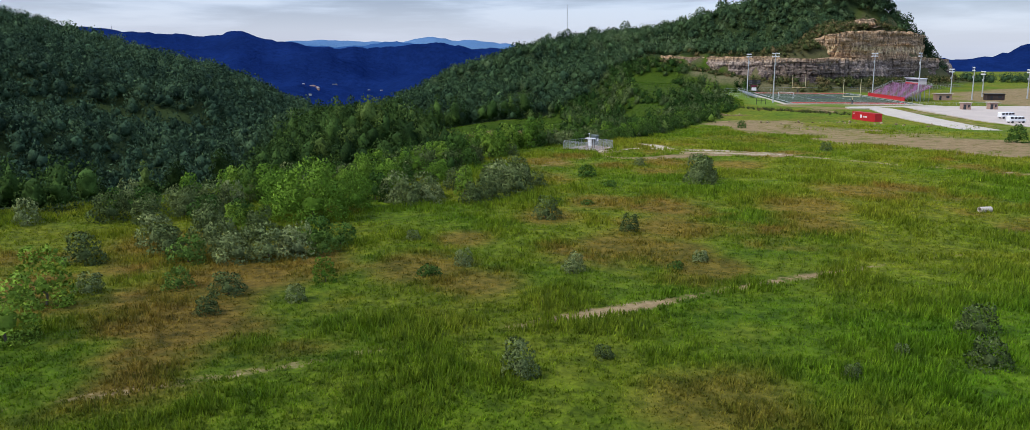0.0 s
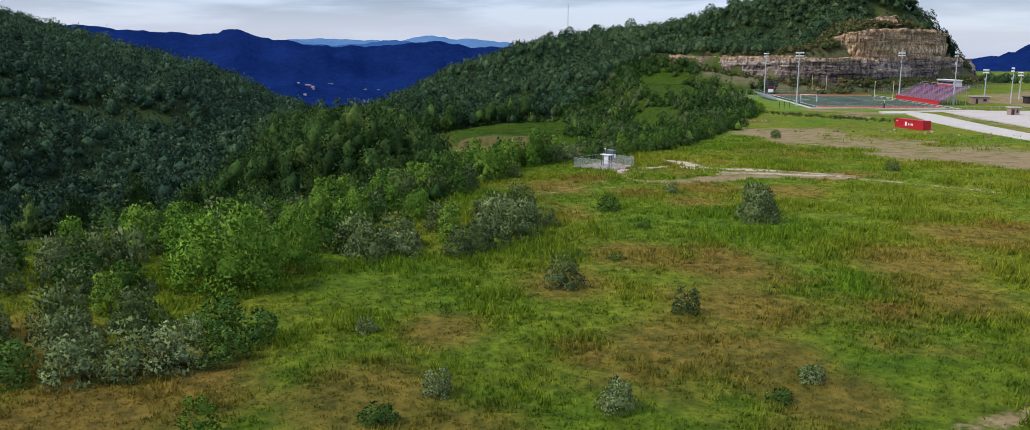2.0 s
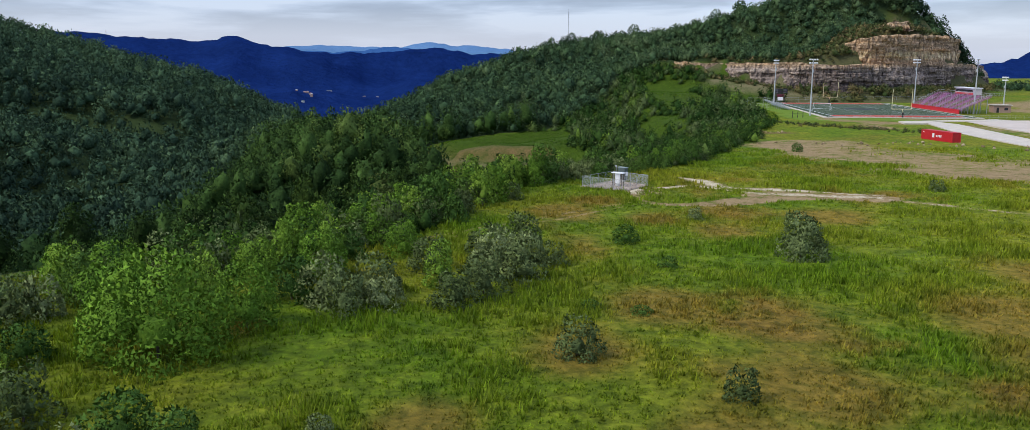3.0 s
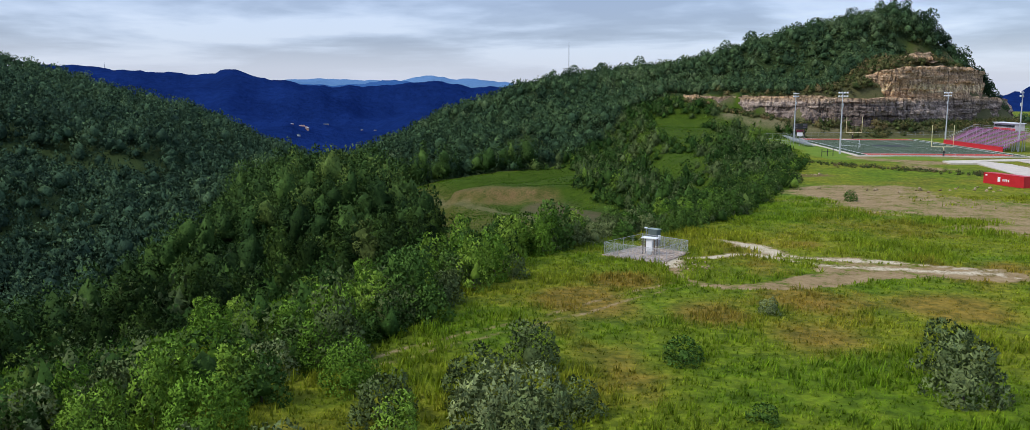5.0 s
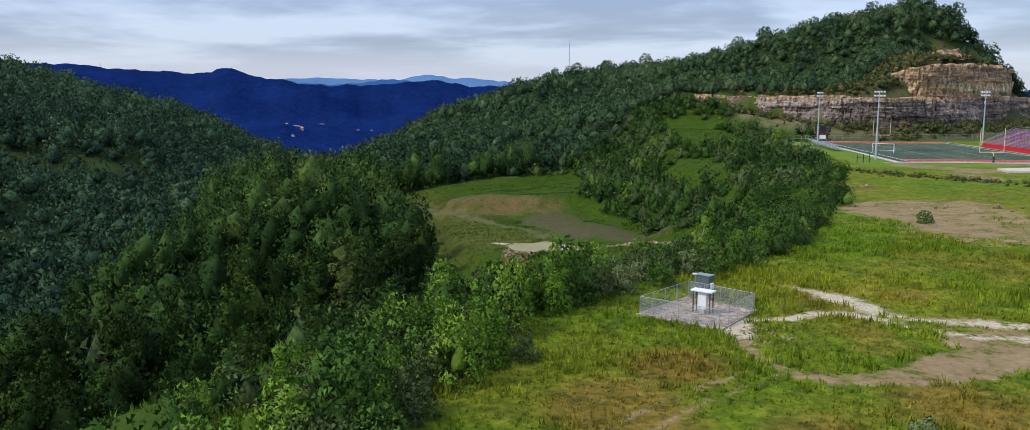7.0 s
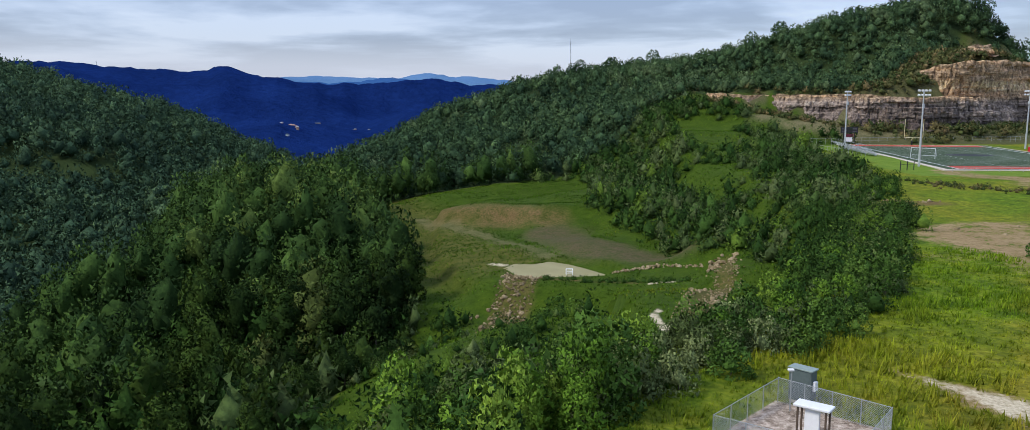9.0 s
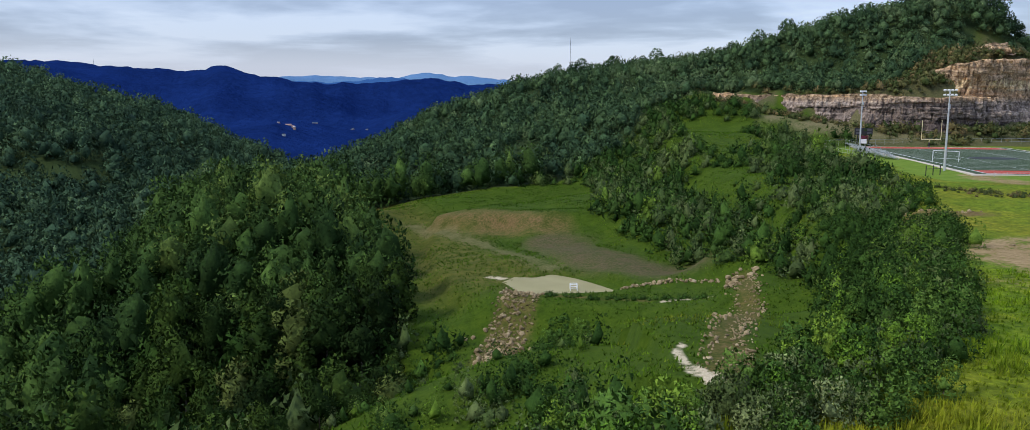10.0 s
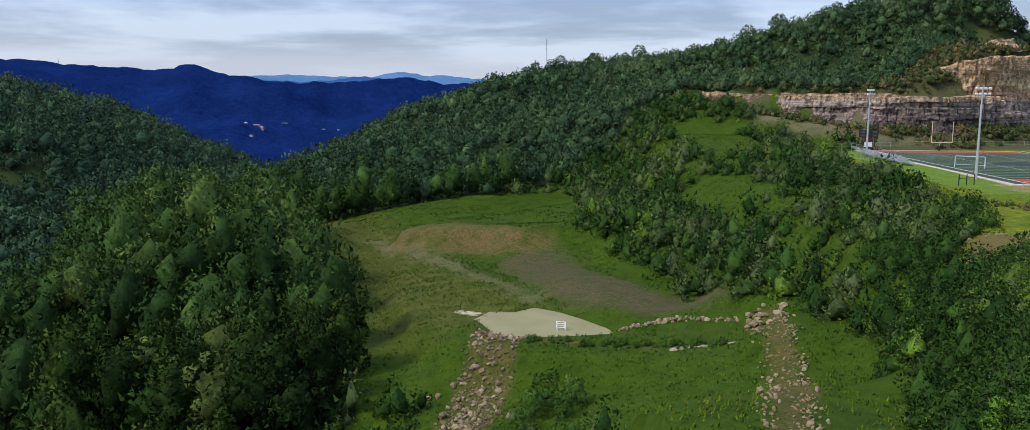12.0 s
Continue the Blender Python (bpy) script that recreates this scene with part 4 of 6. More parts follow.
MEADOW = [  # kind, x, y, scale, height
    (1, 0.3, 51.5, 1.05, 1.15), (1, 6.1, 55, 0.62, 0.8), (0, 31.4, 53, 0.9, 1.0), (0, 34.5, 60, 1.0, 1.0), (1, 27, 56, 0.5, 0.8), (1, 22, 52, 0.6, 0.8),
    (1, -24.6, 65, 0.7, 0.9), (1, -18.5, 68.5, 0.62, 0.9), (2, -17.4, 74.7, 0.62, 0.9), (3, -8.0, 76.4, 0.85, 0.55), (1, -5, 80.4, 0.85, 1.0),
    (1, 5.6, 78.3, 0.95, 1.0), (0, 3.9, 104.6, 1.15, 1.0), (1, 13.4, 97, 1.0, 1.0), (0, 29.6, 134.5, 1.35, 1.05), (0, 31.2, 140, 1.3, 1.0), (3, 119, 199.8, 1.3, 1.0), (3, 66, 246, 0.8, 0.8),
    (1, 18.7, 83, 0.72, 0.8), (3, 15.7, 79.8, 0.6, 0.6), (1, -11.3, 92.2, 0.75, 0.8), (3, -30.2, 73.2, 0.75, 0.8), (0, -25, 71, 0.9, 0.7),
    (0, -28.3, 83.5, 1.15, 0.9), (0, -25.3, 84.6, 1.25, 0.9), (0, -22.7, 85.5, 1.15, 0.95), (0, -31, 87.5, 1.1, 1.0), (0, -34, 92, 1.2, 1.0), (0, -29, 94, 1.1, 1.0),
    (3, -20.2, 86.5, 0.9, 0.8), (3, -22, 91, 1.1, 0.9), (3, -19, 90, 1.0, 0.8), (1, -37.4, 71.5, 0.85, 0.8), (2, -39, 67.5, 1.3, 0.9), (2, -36.5, 58, 1.4, 0.8), (1, -43, 82, 1.3, 0.9),
    (3, 12.3, 143, 0.9, 0.7), (1, 23.4, 158, 0.75, 0.8), (1, 67.4, 182, 0.9, 0.8), (3, 19, 84, 0.6, 0.5), (0, 0.5, 133, 1.2, 0.9), (0, -3.5, 134.5, 1.3, 0.9), (0, 3.2, 132.5, 0.9, 0.8),
    (0, -5.6, 118, 1.15, 0.9), (0, -3.3, 121.5, 1.25, 1.0), (0, 0.5, 126.5, 1.3, 1.0), (0, -2.5, 128.5, 1.35, 1.1), (2, -7.5, 125, 1.0, 1.0), (0, -11.6, 117, 1.0, 0.9), (0, -14.5, 115.5, 1.15, 1.0),
    (0, -46, 104, 1.2, 0.9), (0, -43, 108, 1.1, 1.0), (3, -49, 110, 1.2, 0.9), (0, -41, 113, 1.3, 0.9), (2, -45, 115.5, 1.1, 1.0), (0, -37, 101, 1.1, 0.9), (3, -34.5, 104, 1.0, 0.9), (0, -51, 105, 1.3, 0.9), (3, -39.5, 106, 1.2, 0.8),
    (3, -33, 83, 1.1, 0.8), (0, -36.5, 86.5, 1.1, 0.9), (0, -39.5, 91, 1.2, 0.9), (2, -33, 97.5, 0.8, 1.0), (0, 0.5, 141.3, 1.2, 1.0), (0, -17.2, 119, 1.3, 1.0), (0, -13, 121, 1.2, 1.0), (3, -20, 119.5, 1.2, 1.0), (0, -9, 131, 1.1, 1.0), (3, 10, 115, 0.55, 0.4), (3, 15, 131, 0.6, 0.6), (3, 6, 117, 0.5, 0.4),
]


def clear_of(x, y, lines):
    return all(near_line(np.array([x]), np.array([y]), line)[0][0] > gap for line, gap in lines)


def build_shrubs():
    r = random.Random(5)
    for kind, x, y, s, tall in MEADOW:
        plant(kind, x, y, s * (1.3 if x < -15 or y > 112 else 1.0), tall, r.uniform(0, 6.28))
    plant(4, -25.5, 104.5, 1.42, 1.02, 1.0, "broad bright green young tree at the plateau's rim")
    for x, y, s in ((-31, 110.5, 1.0), (-21.5, 111.5, 0.85), (-35, 119, 0.95), (-27.5, 118, 0.8), (-19, 127, 0.8), (-25, 126, 0.7), (-12.5, 137, 0.65), (-16, 143, 0.7)):
        plant(4, x, y, s, r.uniform(0.95, 1.15), r.uniform(0, 6.28), "broad bright green young tree at the plateau's rim", "rim trees", fine=False)
    for kind, x, y, s in ((2, -17.5, 151, 1.25), (2, -15.6, 149, 1.35), (2, -19.5, 148, 1.2), (2, -14.6, 152, 1.05), (4, -18.5, 154.5, 0.55), (2, -24, 148.5, 1.1), (2, -28, 152, 1.1),
                          (5, -10.4, 158.5, 1.15), (0, -13.6, 161.5, 1.6), (0, -14.2, 156, 1.1), (2, -16.5, 166, 1.2), (2, -20.5, 159, 1.0), (2, -3.2, 172.5, 1.5), (2, -5.2, 171, 1.3)):
        plant(kind, x, y, s, r.uniform(0.95, 1.15), r.uniform(0, 6.28), group="rim hedge")
    # the hedge of saplings and shrubs along the rim
    rim = [Vector(p) for p in RIM]
    for a, b in zip(rim[1:9], rim[2:10]):
        d = (b - a).length
        side = Vector((-(b - a).y, (b - a).x)).normalized()
        for k in range(int(d / (1.0 if a.x > -40 else 3.0))):
            p = a.lerp(b, r.random()) + side * (r.triangular(-3.5, 9, 0.5) if a.y > 125 else r.triangular(-3.5, 11, 1))
            if p.y > 180 and p.x > 8.5:
                continue
            kind = r.choice((0, 2, 3, 3, 2, 0, 0, 2, 5)) if a.x > -40 else r.choice((0, 1, 3))
            s = r.uniform(0.9, 1.5) * (0.8 if kind == 5 else 1) * (1.12 if p.y > 138 else 1)
            plant(kind, p.x, p.y, s, r.uniform(0.9, 1.25), r.uniform(0, 6.28), group="rim hedge", fine=False)
            if a.x > -40:
                q = a.lerp(b, r.random()) + side * r.uniform(0.5, 14 if a.y > 125 else 16)
                UNDERGROWTH.append((r.choice((0, 2, 3, 3, 5)), q.x, q.y, r.uniform(0.9, 1.6)))
    # round the enclosure and down the slope beyond; the near ones singly
    slope = [(15, 238), (24, 262), (24, 290)]
    for k in range(330):
        y = r.uniform(194, 335)
        edge = float(np.interp(y, [p[1] for p in RIM[7:14]], [p[0] for p in RIM[7:14]]))
        x = edge + r.triangular(-24, 3, -5)
        if (y < 207 and x > 9) or not clear_of(x, y, ((DITCH, 10), (slope, 11), (CHUTE, 5), (SPUR, 5))):
            continue
        kind = r.choice((3, 5, 5, 3, 2) if x > 28 else (0, 0, 3, 3, 3, 2, 5) if y < 243 else (0, 3, 3, 5, 5, 3, 2))
        s = r.uniform(0.8, 1.35) * (0.7 if kind == 5 else 1)
        if y < 243:
            plant(kind, x, y, s, r.uniform(0.85, 1.15), r.uniform(0, 6.28), group="slope shrubs", fine=False)
        else:
            UNDERGROWTH.append((kind, x, y, s))
    for k in range(110):
        y = r.uniform(212, 290)
        edge = float(np.interp(y, [p[1] for p in RIM[7:14]], [p[0] for p in RIM[7:14]]))
        x = edge + r.uniform(-19, 2.5)
        if clear_of(x, y, ((DITCH, 10), (slope, 10), (CHUTE, 5), (SPUR, 5))):
            UNDERGROWTH.append((r.choice((3, 3, 0, 5, 2, 0)), x, y, r.uniform(0.6, 1.5)))
    for k in range(75):
        y = r.uniform(262, 410)
        edge = float(np.interp(y, [p[1] for p in RIM[7:15]], [p[0] for p in RIM[7:15]]))
        x = edge + r.triangular(-34, -3, -10)
        if clear_of(x, y, ((DITCH, 8), (SPUR, 5))):
            UNDERGROWTH.append((r.choice((5, 5, 5, 0, 3, 2)), x, y, r.uniform(0.8, 1.6)))
    # close round the fenced enclosure
    for k in range(110):
        x, y = r.uniform(1, 24), r.uniform(189, 216)
        if y < 190.5 + 0.55 * x - 4 * smooth01((9 - x) / 6) or not clear_of(x, y, (([(10.8, 187.4), (16.7, 194.0)], 2.4), ([(16.7, 194), (21.9, 188.6)], 3.2))):
            continue
        plant(r.choice((0, 0, 3, 2, 3)), x, y, r.uniform(0.85, 1.35), r.uniform(0.9, 1.15), r.uniform(0, 6.28), group="slope shrubs", fine=y < 199)
    # the near bank under the rim
    for k in range(250):
        y = r.uniform(198, 292)
        x = r.uniform(-34, 9) + (y - 240) * 0.05
        if inside(np.array([x]), np.array([y]), TOP)[0] or not clear_of(x, y, (([(2, 318), (-8, 280)], 6.5), (slope, 10), (CHUTE, 5))):
            continue
        UNDERGROWTH.append((r.choice((0, 3, 3, 2, 3, 5, 0)), x, y, r.uniform(0.5, 1.4)))
    # dark bushes crowding the eastern slope between ditch and rim
    for k in range(270):
        y = r.uniform(226, 312)
        low = float(np.interp(y, [226, 242, 265, 280, 300, 312], [30, 33, 40.5, 45, 51, 57]))
        high = float(np.interp(y, [234, 272, 315], [41, 60, 77]))
        up = r.random()
        x = low + (high - low) * up
        if high > low and clear_of(x, y, ((SPUR, 5),)):
            UNDERGROWTH.append((r.choice((3, 5, 5, 3, 5) if up < 0.6 else (0, 3, 2, 0, 3, 2)), x, y, r.triangular(0.7, 1.7, 1.1)))
    # weeds under the dam's crest and the bushes beside the riprap
    for k in range(70):
        q = r.random()
        UNDERGROWTH.append((3, 5 + 31 * q, float(np.interp(q, [0, 0.35, 0.7, 1], [311, 306.5, 304.5, 305])) + r.uniform(-1.6, 1.0), r.uniform(0.25, 0.45)))
    for x, y, w in ((7, 295, 1.15), (10.5, 293.5, 0.95), (5, 291, 0.9), (9, 290, 0.8), (3.5, 287, 0.7)):
        plant(5, x, y, w, 0.85, x, "dark green bushy tree beside the riprap", "dam bushes", fine=False)
    # the rest of the saplings and shrubs, joined
    kinds = [leafy_crown(170 + k, h, w, -0.3 * h, 1, 380, leaf * 0.74, 12, 0.3, 0.46) for k, (_, m, h, w, leaf, cl, lv) in enumerate(SHRUBS)]
    u = np.array(UNDERGROWTH)
    n = len(u)
    q = np.random.RandomState(3)
    pick = u[:, 0].astype(int)
    tone = np.array([0.70, 0.74, 0.95, 0.28, 0.97, 0.17])[pick] + q.normal(0, 0.1, n)
    V, F, T, N = joined(kinds, u[:, 1], u[:, 2], land(u[:, 1], u[:, 2]) - 0.1, u[:, 3] * np.where(pick == 5, 0.75, 1), q.uniform(0, 6.28, n), pick, np.clip(tone, 0, 1))
    tagged(new("undergrowth", arrays_mesh("undergrowth", V, F, BUSHES, {"tone": T}, normals=N)), "saplings and silvery shrubs crowding the slope below the rim", "shrubs", kind="stuff")


build_shrubs()


def build_brush():
    """The thicket of bushes on the eastern slope and round the dam, too many to tell apart."""
    kinds = [leafy_crown(140 + k, 2.2 + 0.4 * k, 3.4, -0.8, 1, 170, 0.24, 9, 0.3, 0.5) for k in range(6)]
    x, y, r = scattered(77, -110, 135, 205, 560, 3.6)
    w = zones(x, y)
    on_top = inside(x, y, TOP)
    rim = near_line(x, y, RIM)[0]
    basin = near_line(x, y, [(4, 330), (-8, 440)])[0]
    clump = value_noise(x, y, 22, 41) + 0.35 * value_noise(x, y, 8, 42)
    dam = near_line(x, y, [(8, 312), (36, 300)])[0]
    slope = near_line(x, y, [(14, 236), (24, 262), (24, 292)])[0]
    riprap = near_line(x, y, [(2, 318), (-6, 283)])[0]
    side = np.interp(y, [318, 343, 368, 396, 420], [39, 34, 29, 23, 11])
    shale = np.maximum.reduce([w["shale"], w["clay"], w["mud"] * (x < side)])
    keep = ~on_top & (w["woods"] < 0.6) & (rim > 1) & (basin > 27) & (dam > 13) & (slope > 13) & (riprap > 8) & (shale < 0.3)
    keep &= (rim > np.interp(y, [250, 300, 385, 400], [1, 5, 6, 8]))
    keep &= (near_line(x, y, DITCH)[0] > 6) & (near_line(x, y, WALL)[0] > 12)
    open_ground = np.clip((near_line(x, y, [(40, 432), (62, 445), (85, 495), (104, 538)])[0] - 12) / 22, 0, 1)
    meadowed = near_line(x, y, [(25, 468), (41, 480), (57, 492)])[0], near_line(x, y, [(50, 428), (58, 408)])[0]
    open_ground = np.minimum(open_ground, np.clip((np.minimum(*meadowed) - 7) / 14, 0, 1))
    keep &= (y > 292) | (x < -30)
    keep &= (near_line(x, y, SPUR)[0] > 5) & ((y > 425) | (x < 0) | (x > side))
    keep &= r.rand(len(x)) < smooth01((clump - np.where(x > 26, 0.36 - 0.95 * open_ground, np.where(y > 300, 0.5, -0.35)) + 0.4) / 0.8)
    # young growth under and between the ravine trees
    keep |= (w["woods"] > 0.5) & (x > -108) & (y > 215) & (y < 350) & (riprap > 8) & (r.rand(len(x)) < 0.75)
    keep |= (x > side) & (x < side + 16) & (y > 318) & (y < 400) & (near_line(x, y, DITCH)[0] > 5) & (r.rand(len(x)) < 0.75)
    x, y = x[keep], y[keep]
    under = w["woods"][keep] > 0.5
    n = len(x)
    tone = np.clip(np.where(under, 0.18, 0.38) + value_noise(x, y, 15, 43) * 0.35 + r.normal(0, 0.3, n), 0, 0.98)
    V, F, T, N = joined(kinds, x, y, land(x, y) - 0.15, r.triangular(0.6, 1.05, 2.1, n) * np.where(under, 1.35, 1.0), r.uniform(0, 6.28, n), r.randint(0, 6, n), tone, r.uniform(0.85, 1.3, n))
    tagged(new("thicket", arrays_mesh("thicket", V, F, BUSHES, {"tone": T}, normals=N)), "thicket of olive and green bushes on the slope", "bushes", kind="stuff")


build_brush()


def build_scrub():
    """Thin scrub on the quarry benches and slopes."""
    kinds = [leafy_crown(190 + k, 2.3, 3.4, -0.5, 1, 56, 0.32, 9, 0.25, 0.45) for k in range(4)]
    x, y, r = scattered(88, 88, 345, 490, 670, 2.35)
    hill = inside(x, y, HILL)
    d1, d2 = near_line(x, y, WALL)[0], near_line(x, y, LEDGE)[0]
    w = zones(x, y)["woods"]
    foot = ~hill & ~inside(x, y, TOP) & (d1 < 14) & (d1 > 3)
    keep = ((hill & (w < 0.7) & (d1 > 4.5) & ((d2 > 5) | ~inside(x, y, UPPER))) | (foot & (r.rand(len(x)) < 0.8))) & (y < 660) & (r.rand(len(x)) < 0.92)
    x, y = x[keep], y[keep]
    n = len(x)
    # and a strip of weeds across the meadow before the stadium
    s = r.rand(170)
    x = np.concatenate([x, 84 + 40 * s + r.normal(0, 2.6, 170)])
    y = np.concatenate([y, 349 - 50 * s + r.normal(0, 2.6, 170)])
    n = len(x)
    V, F, T, N = joined(kinds, x, y, land(x, y) - 0.1, np.where(np.arange(n) < n - 170, np.where((x > 150) & (x < 200), 1.35, 1.0), 0.42) * r.uniform(0.45, 1.25, n), r.uniform(0, 6.28, n), r.randint(0, 4, n), r.rand(n))
    m = leaf_material("scrub_leaves", [(0.0, (0.045, 0.07, 0.022)), (0.4, (0.08, 0.095, 0.034)), (0.75, (0.13, 0.12, 0.046)), (1.0, (0.19, 0.14, 0.07))], "attribute")
    tagged(new("quarry_scrub", arrays_mesh("quarry_scrub", V, F, m, {"tone": T}, normals=N)), "brownish green scrub on the quarry benches", "bushes", kind="stuff")


build_scrub()


# ---- grass ----
def grass_material():
    m, t, b = surface("grass_blades", 0.7, 0.15)
    p = node(t, "ShaderNodeTexCoord").outputs["Object"]
    c = grass_colour(t, p)
    leaf = node(t, "ShaderNodeNewGeometry").outputs["Random Per Island"]
    c = mixed(t, 1.0, c, ramp(t, leaf, [(0.0, (0.92, 0.96, 0.82)), (0.6, (1.2, 1.26, 1.05)), (1.0, (1.5, 1.6, 1.25))]), "MULTIPLY")
    t.links.new(c, b.inputs["Base Color"])
    glow = node(t, "ShaderNodeBsdfTranslucent", {"Color": c})
    mix = node(t, "ShaderNodeMixShader", {0: 0.4, 1: b.outputs[0], 2: glow.outputs[0]})
    t.links.new(mix.outputs[0], t.nodes["Material Output"].inputs["Surface"])
    return m


def build_grass():
    r = np.random.RandomState(9)
    n = 225000
    y = 38 + (r.rand(n) ** 1.25) * 215
    south = r.rand(n) < 0.14
    y = np.where(south, 39 - 70 * r.rand(n) ** 1.15, y)
    x = r.uniform(-1, 1, n) * np.where(south, 62, np.minimum(0.66 * y + 12, 105)) * (1 + 0.25 * np.abs(r.normal(0, 1, n)) * (r.rand(n) < 0.25))
    clump = value_noise(x, y, 5.5, 51) + 0.6 * value_noise(x, y, 2.0, 52)
    w = zones(x, y)
    rim = near_line(x, y, RIM)[0]
    near_edge = inside(x, y, TOP) | (rim < 14)
    keep = near_edge & (np.maximum(w["earth"], w["gravel"]) < 0.45 + 0.2 * r.rand(n)) & (clump + r.normal(0, 0.4, n) > -0.85)
    keep &= ~inside(x, y, [(10, 187.4), (17.1, 181.6), (22.6, 188.6), (16.7, 194.8)])
    x, y, clump = x[keep], y[keep], clump[keep]
    n = len(x)
    z = land(x, y)
    k = 3
    size = (0.24 + 0.50 * np.clip(clump + 0.25, 0, 1.3)) * r.uniform(0.7, 1.3, n) * np.where(y > 120, 1.2, 1.0) * (1 - 0.4 * rusty(x, y))
    a = r.uniform(0, 6.28, (n, k))
    lean = r.uniform(0.15, 0.75, (n, k)) * size[:, None]
    base = np.stack([x, y, z - 0.05], -1)[:, None, :] + np.stack([r.normal(0, 0.13, (n, k)), r.normal(0, 0.13, (n, k)), 0 * a], -1)
    tip = base + np.stack([np.cos(a) * lean, np.sin(a) * lean, size[:, None] * r.uniform(0.7, 1.2, (n, k))], -1)
    wide = np.stack([-np.sin(a), np.cos(a), 0 * a], -1) * (0.05 + 0.035 * r.rand(n, k))[..., None] * np.where(y > 90, 1.25, 1.0)[:, None, None]
    V = np.stack([base - wide, base + wide, tip], 2).reshape(-1, 3)
    F = np.arange(len(V)).reshape(-1, 3)
    tagged(new("meadow_grass", arrays_mesh("meadow_grass", V, F, grass_material(), {"rust": np.repeat(rusty(x, y), k * 3)})), "tall tufted meadow grass with rusty seed heads", "grass", kind="stuff")


build_grass()


def build_slope_grass():
    """Rank weeds and grass in the hollow and on the slopes."""
    r = np.random.RandomState(19)
    n = 190000
    x, y = r.uniform(-75, 125, n), 60 + 485 * r.rand(n) ** 1.25
    w = zones(x, y)
    bare = np.maximum.reduce([0.3 * w["straw"], w["clay"], w["shale"], w["gravel"], w["woods"], w["scrub"], w["mud"]])
    keep = ~inside(x, y, TOP) & ((y > 195) & (x > -45) | (near_line(x, y, RIM)[0] < 40)) & (bare < 0.35) & ~inside(x, y, POOL) & (value_noise(x, y, 6, 53) + r.normal(0, 0.4, n) > -0.3)
    x, y = x[keep], y[keep]
    n, k = len(x), 3
    size = r.uniform(0.3, 0.8, n) * np.interp(y, [200, 300, 420], [0.9, 0.75, 0.9])
    a = r.uniform(0, 6.28, (n, k))
    lean = r.uniform(0.3, 0.9, (n, k)) * size[:, None]
    base = np.stack([x, y, land(x, y) - 0.05], -1)[:, None, :] + np.stack([r.normal(0, 0.2, (n, k)), r.normal(0, 0.2, (n, k)), 0 * a], -1)
    tip = base + np.stack([np.cos(a) * lean, np.sin(a) * lean, size[:, None] * r.uniform(0.5, 1.0, (n, k))], -1)
    wide = np.stack([-np.sin(a), np.cos(a), 0 * a], -1) * (0.06 + 0.07 * r.rand(n, k))[..., None]
    V = np.stack([base - wide, base + wide, tip], 2).reshape(-1, 3)
    tone = np.clip(0.33 + 0.33 * smooth01((x - 18) / 14) * (y > 310) + 0.28 * smooth01((x - 8) / 6) * smooth01((37 - x) / 4) * (y > 250) * (y < 303) - 0.2 * smooth01((x - 0.62 * (y - 232) - 24) / 5) * (y < 303) + 0.3 * value_noise(x, y, 18, 54) + r.normal(0, 0.15, n), 0, 0.93)
    m = leaf_material("rank_slope_grass", [(0.0, (0.036, 0.080, 0.006)), (0.5, (0.064, 0.130, 0.008)), (0.8, (0.100, 0.168, 0.012)), (1.0, (0.150, 0.150, 0.020))], "attribute", mottle=0.4)
    me = arrays_mesh("slope_grass", V, np.arange(len(V)).reshape(-1, 3), m, {"tone": np.repeat(tone, k * 3)})
    tagged(new("slope_grass", me), "rank dark green grass and weeds in the hollow", "grass", kind="stuff")


build_slope_grass()


